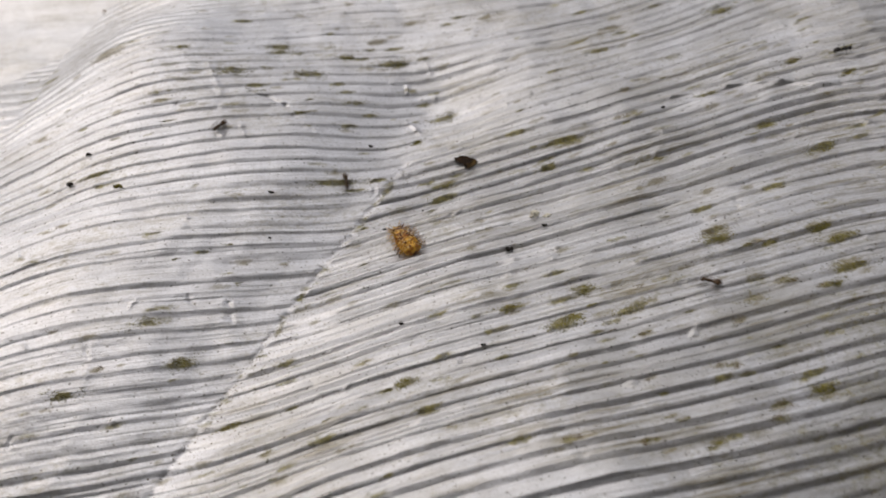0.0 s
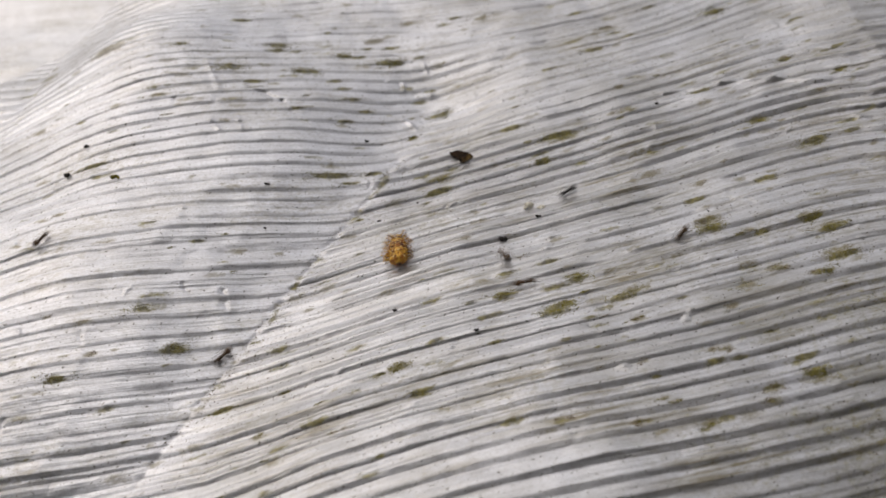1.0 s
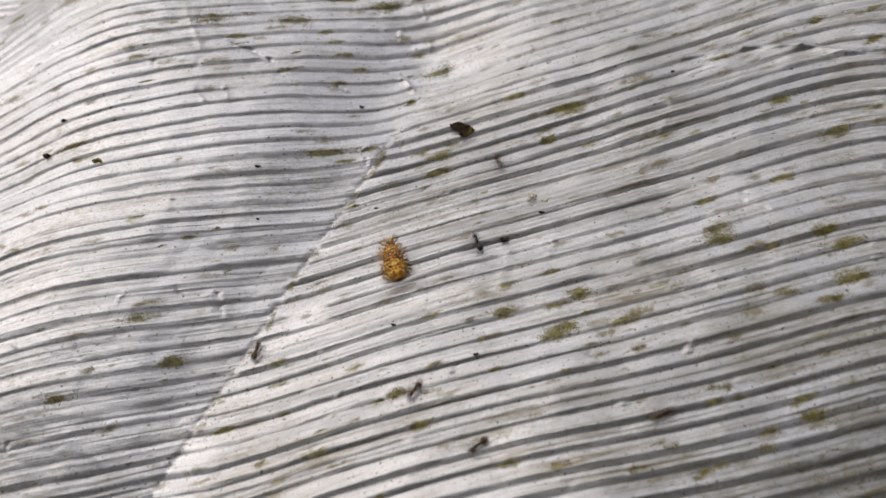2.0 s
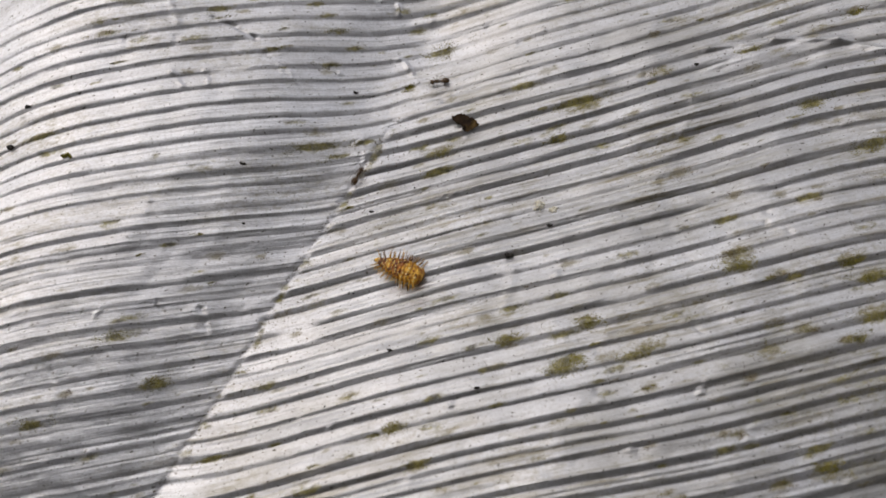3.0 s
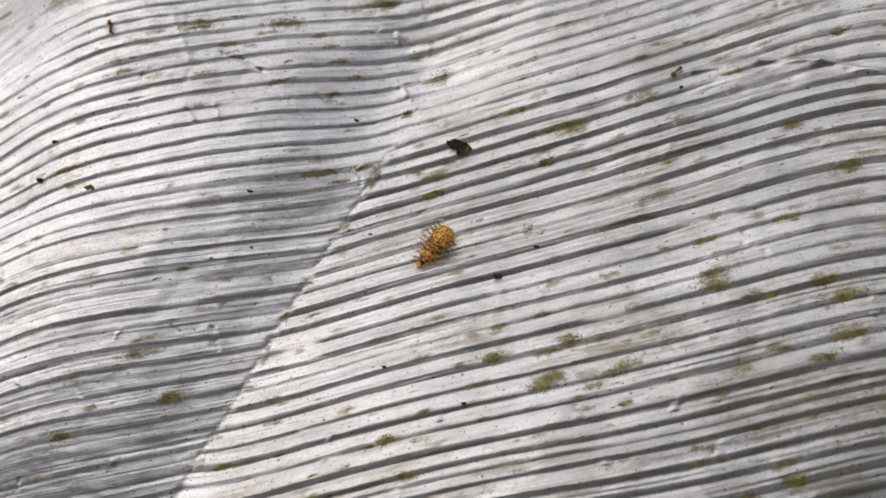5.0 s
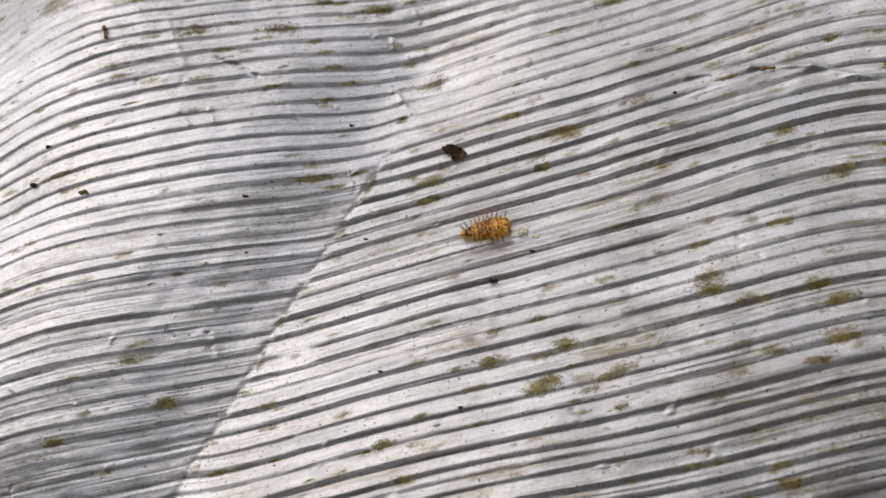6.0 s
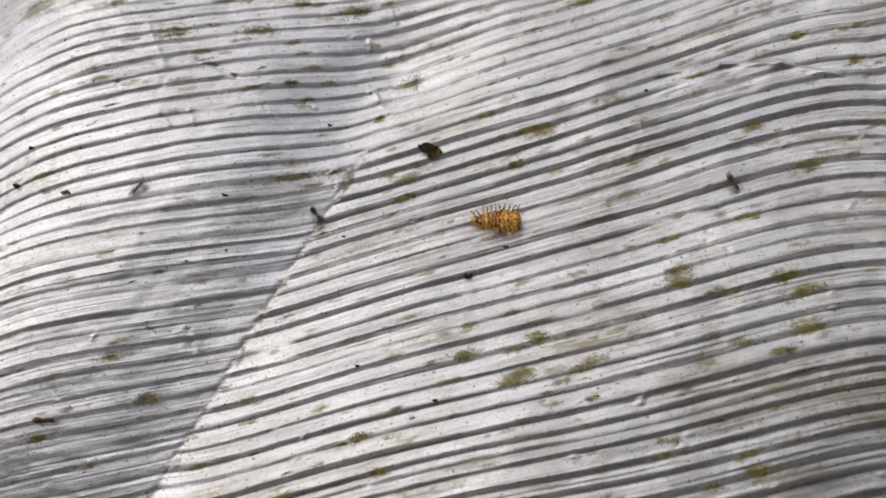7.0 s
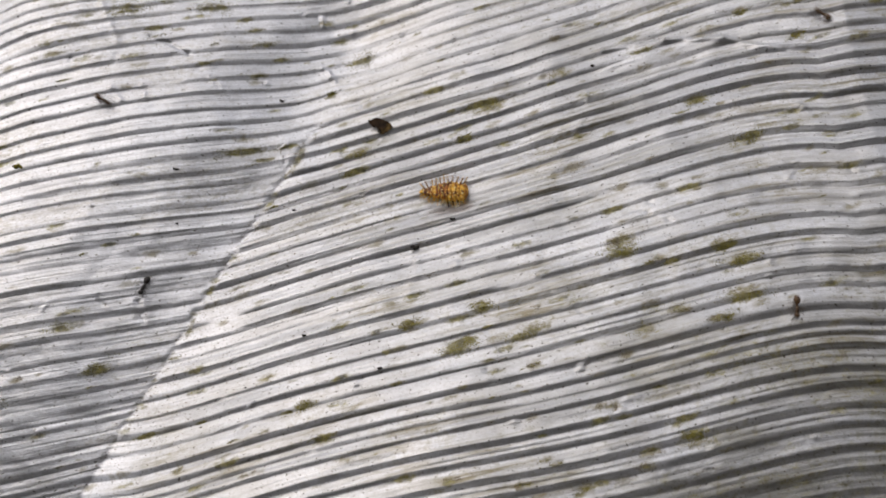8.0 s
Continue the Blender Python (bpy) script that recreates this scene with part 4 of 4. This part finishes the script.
BROWN_TRACKS.append([(0, 30.0, -15.2), (0.2, 27.3, -13.4), (0.4, 19.4, -14.1), (0.5, 16.0, -13.5), (0.7, 15.7, -9.0), (0.8, 13.4, -10.8), (0.9, 9.4, -12.1), (1, 8.9, -8.5), (1.1, 11.5, -0.4), (1.2, 12.6, 5.6), (1.3, 13.8, 11.6), (1.5, 14.2, 25.7), (1.6, 11.2, 27.8), (1.8, 7.4, 21.8), (1.9, 6.5, 17.0), (2, 9.6, 6.7), (2.2, 14.3, 18.0), (3.3, -1.5, 18.2), (3.5, 7.8, 24.2), (3.7, 19.0, 28.6), (3.9, 30.0, 40.0), (4.5, 40, 85), (8, 40, 85)])
BROWN_TRACKS.append([(0, 85, -5), (0.4, 57.2, 3.8), (0.5, 52.7, 10.2), (0.7, 41.0, 8.7), (0.8, 35.9, -0.4), (0.9, 33.8, -4.4), (1, 29.3, -9.1), (1.1, 26.2, -13.3), (1.2, 24.5, -17.0), (1.3, 18.8, -19.1), (1.5, 9.3, -22.3), (1.6, 8.4, -18.7), (1.8, 2.5, -19.7), (1.9, 0.7, -19.8), (2, -2.0, -23.0), (2.2, -3.8, -27.5), (2.5, -8, -38), (3.1, -30, -75), (8, -30, -75)])
BROWN_TRACKS.append([(0, 80, -40), (0.8, 80, -40), (1.2, 62.3, -30.3), (1.4, 40.8, -26.3), (1.5, 36.6, -25.6), (1.6, 35.9, -27.5), (1.8, 31.4, -24.7), (1.9, 29.4, -25.2), (2, 22.6, -28.1), (2.2, 10.3, -27.7), (2.5, -2, -38), (3, -15, -75), (8, -15, -75)])
BROWN_TRACKS.append([(0, -85, -30), (0.5, -85, -30), (0.8, -60.0, -15.0), (0.9, -48.5, -7.5), (1, -45.4, -1.9), (1.1, -42.8, 3.0), (1.2, -38.1, 8.5), (1.3, -35.8, 13.3), (1.5, -29.9, 25.1), (1.6, -28.8, 30.3), (1.8, -28, 52), (2.3, -30, 88), (8, -30, 88)])
BROWN_TRACKS.append([(0, -90, -20), (6, -90, -20), (6.5, -60.0, -12.0), (6.7, -44.3, -2.9), (6.9, -34.6, 3.4), (7, -29.9, 8.5), (7.2, -22.0, 19.7), (7.3, -22.8, 24.8), (7.5, -27.1, 32.5), (7.7, -30, 47), (8, -30, 85)])
BROWN_TRACKS.append([(0, 60, 80), (5.2, 60, 80), (6, 50.0, 40.0), (6.3, 48.6, 25.1), (6.5, 46.4, 15.4), (6.7, 41.8, 9.9), (6.9, 38.9, 6.5), (7, 40.4, 2.9), (7.2, 43.6, -5.8), (7.3, 45.4, -7.0), (7.5, 54.2, -8.2), (7.6, 56.7, -9.8), (7.8, 50.7, -12.1), (8, 50.0, -16.9)])
BROWN_TRACKS.append([(0, -85, -20), (6, -85, -20), (6.6, -55.0, -18.0), (6.9, -43.0, -18.3), (7, -39.7, -18.5), (7.2, -32.9, -22.8), (7.3, -31.7, -26.7), (7.6, -30, -42), (8, -25, -75)])
BROWN_TRACKS.append([(0, -80, 40), (7, -80, 40), (7.5, -55.0, 30.0), (7.8, -36.8, 22.1), (8, -28.4, 16.5)])
BROWN_TRACKS.append([(0, 95, 5), (7.2, 95, 5), (7.6, 75, 8), (7.8, 63.5, 13.3), (8, 59.7, 18.2)])
AMBER_TRACKS = []
AMBER_TRACKS.append([(0, 20, 80), (3.8, 20, 80), (4.3, 25.0, 40.0), (4.6, 27.9, 23.8), (4.7, 28.5, 22.1), (4.8, 32.2, 17.2), (5, 32.2, 18.8), (5.2, 32.6, 18.7), (6.3, 47.5, 17.9), (6.5, 52.1, 16.3), (6.7, 54.0, 13.9), (6.9, 70, 14), (7.2, 92, 15), (8, 92, 15)])
AMBER_TRACKS.append([(0, -60, 80), (2.5, -60, 80), (3.3, -38, 40), (3.8, -36.4, 28.6), (6.5, -36.3, 28.5), (6.6, -35.4, 27.6), (6.7, -33.3, 26.0), (6.8, -28.5, 24.0), (6.9, -21.8, 22.3), (7, -11.7, 22.7), (7.2, -9.1, 27.1), (7.5, -8, 42), (8, -5, 85)])


def build_ants():
    ants = []
    for shell, label, tracks, grown in ((ANT, "black ant running over the pleated sheet", DARK_TRACKS, 0.84), (ANT_BROWN, "dark brown ant running over the pleated sheet", BROWN_TRACKS, 0.84),
                                 (ANT_AMBER, "small amber-brown ant resting, then running over the sheet", AMBER_TRACKS, 0.62)):
        first = build_ant(shell, label, grown)
        ants.append((first, tracks[0]))
        ants += [(copy_thing(first, Matrix()), track) for track in tracks[1:]]
    return ants


ants = build_ants()


def motions():
    walk(larva, [(t, on_sheet(x, y, a, 0.0, 1.6)) for t, x, y, a in LARVA_ROWS])
    for ant, track in ants:
        walk(ant, ant_rows(track))


motions()
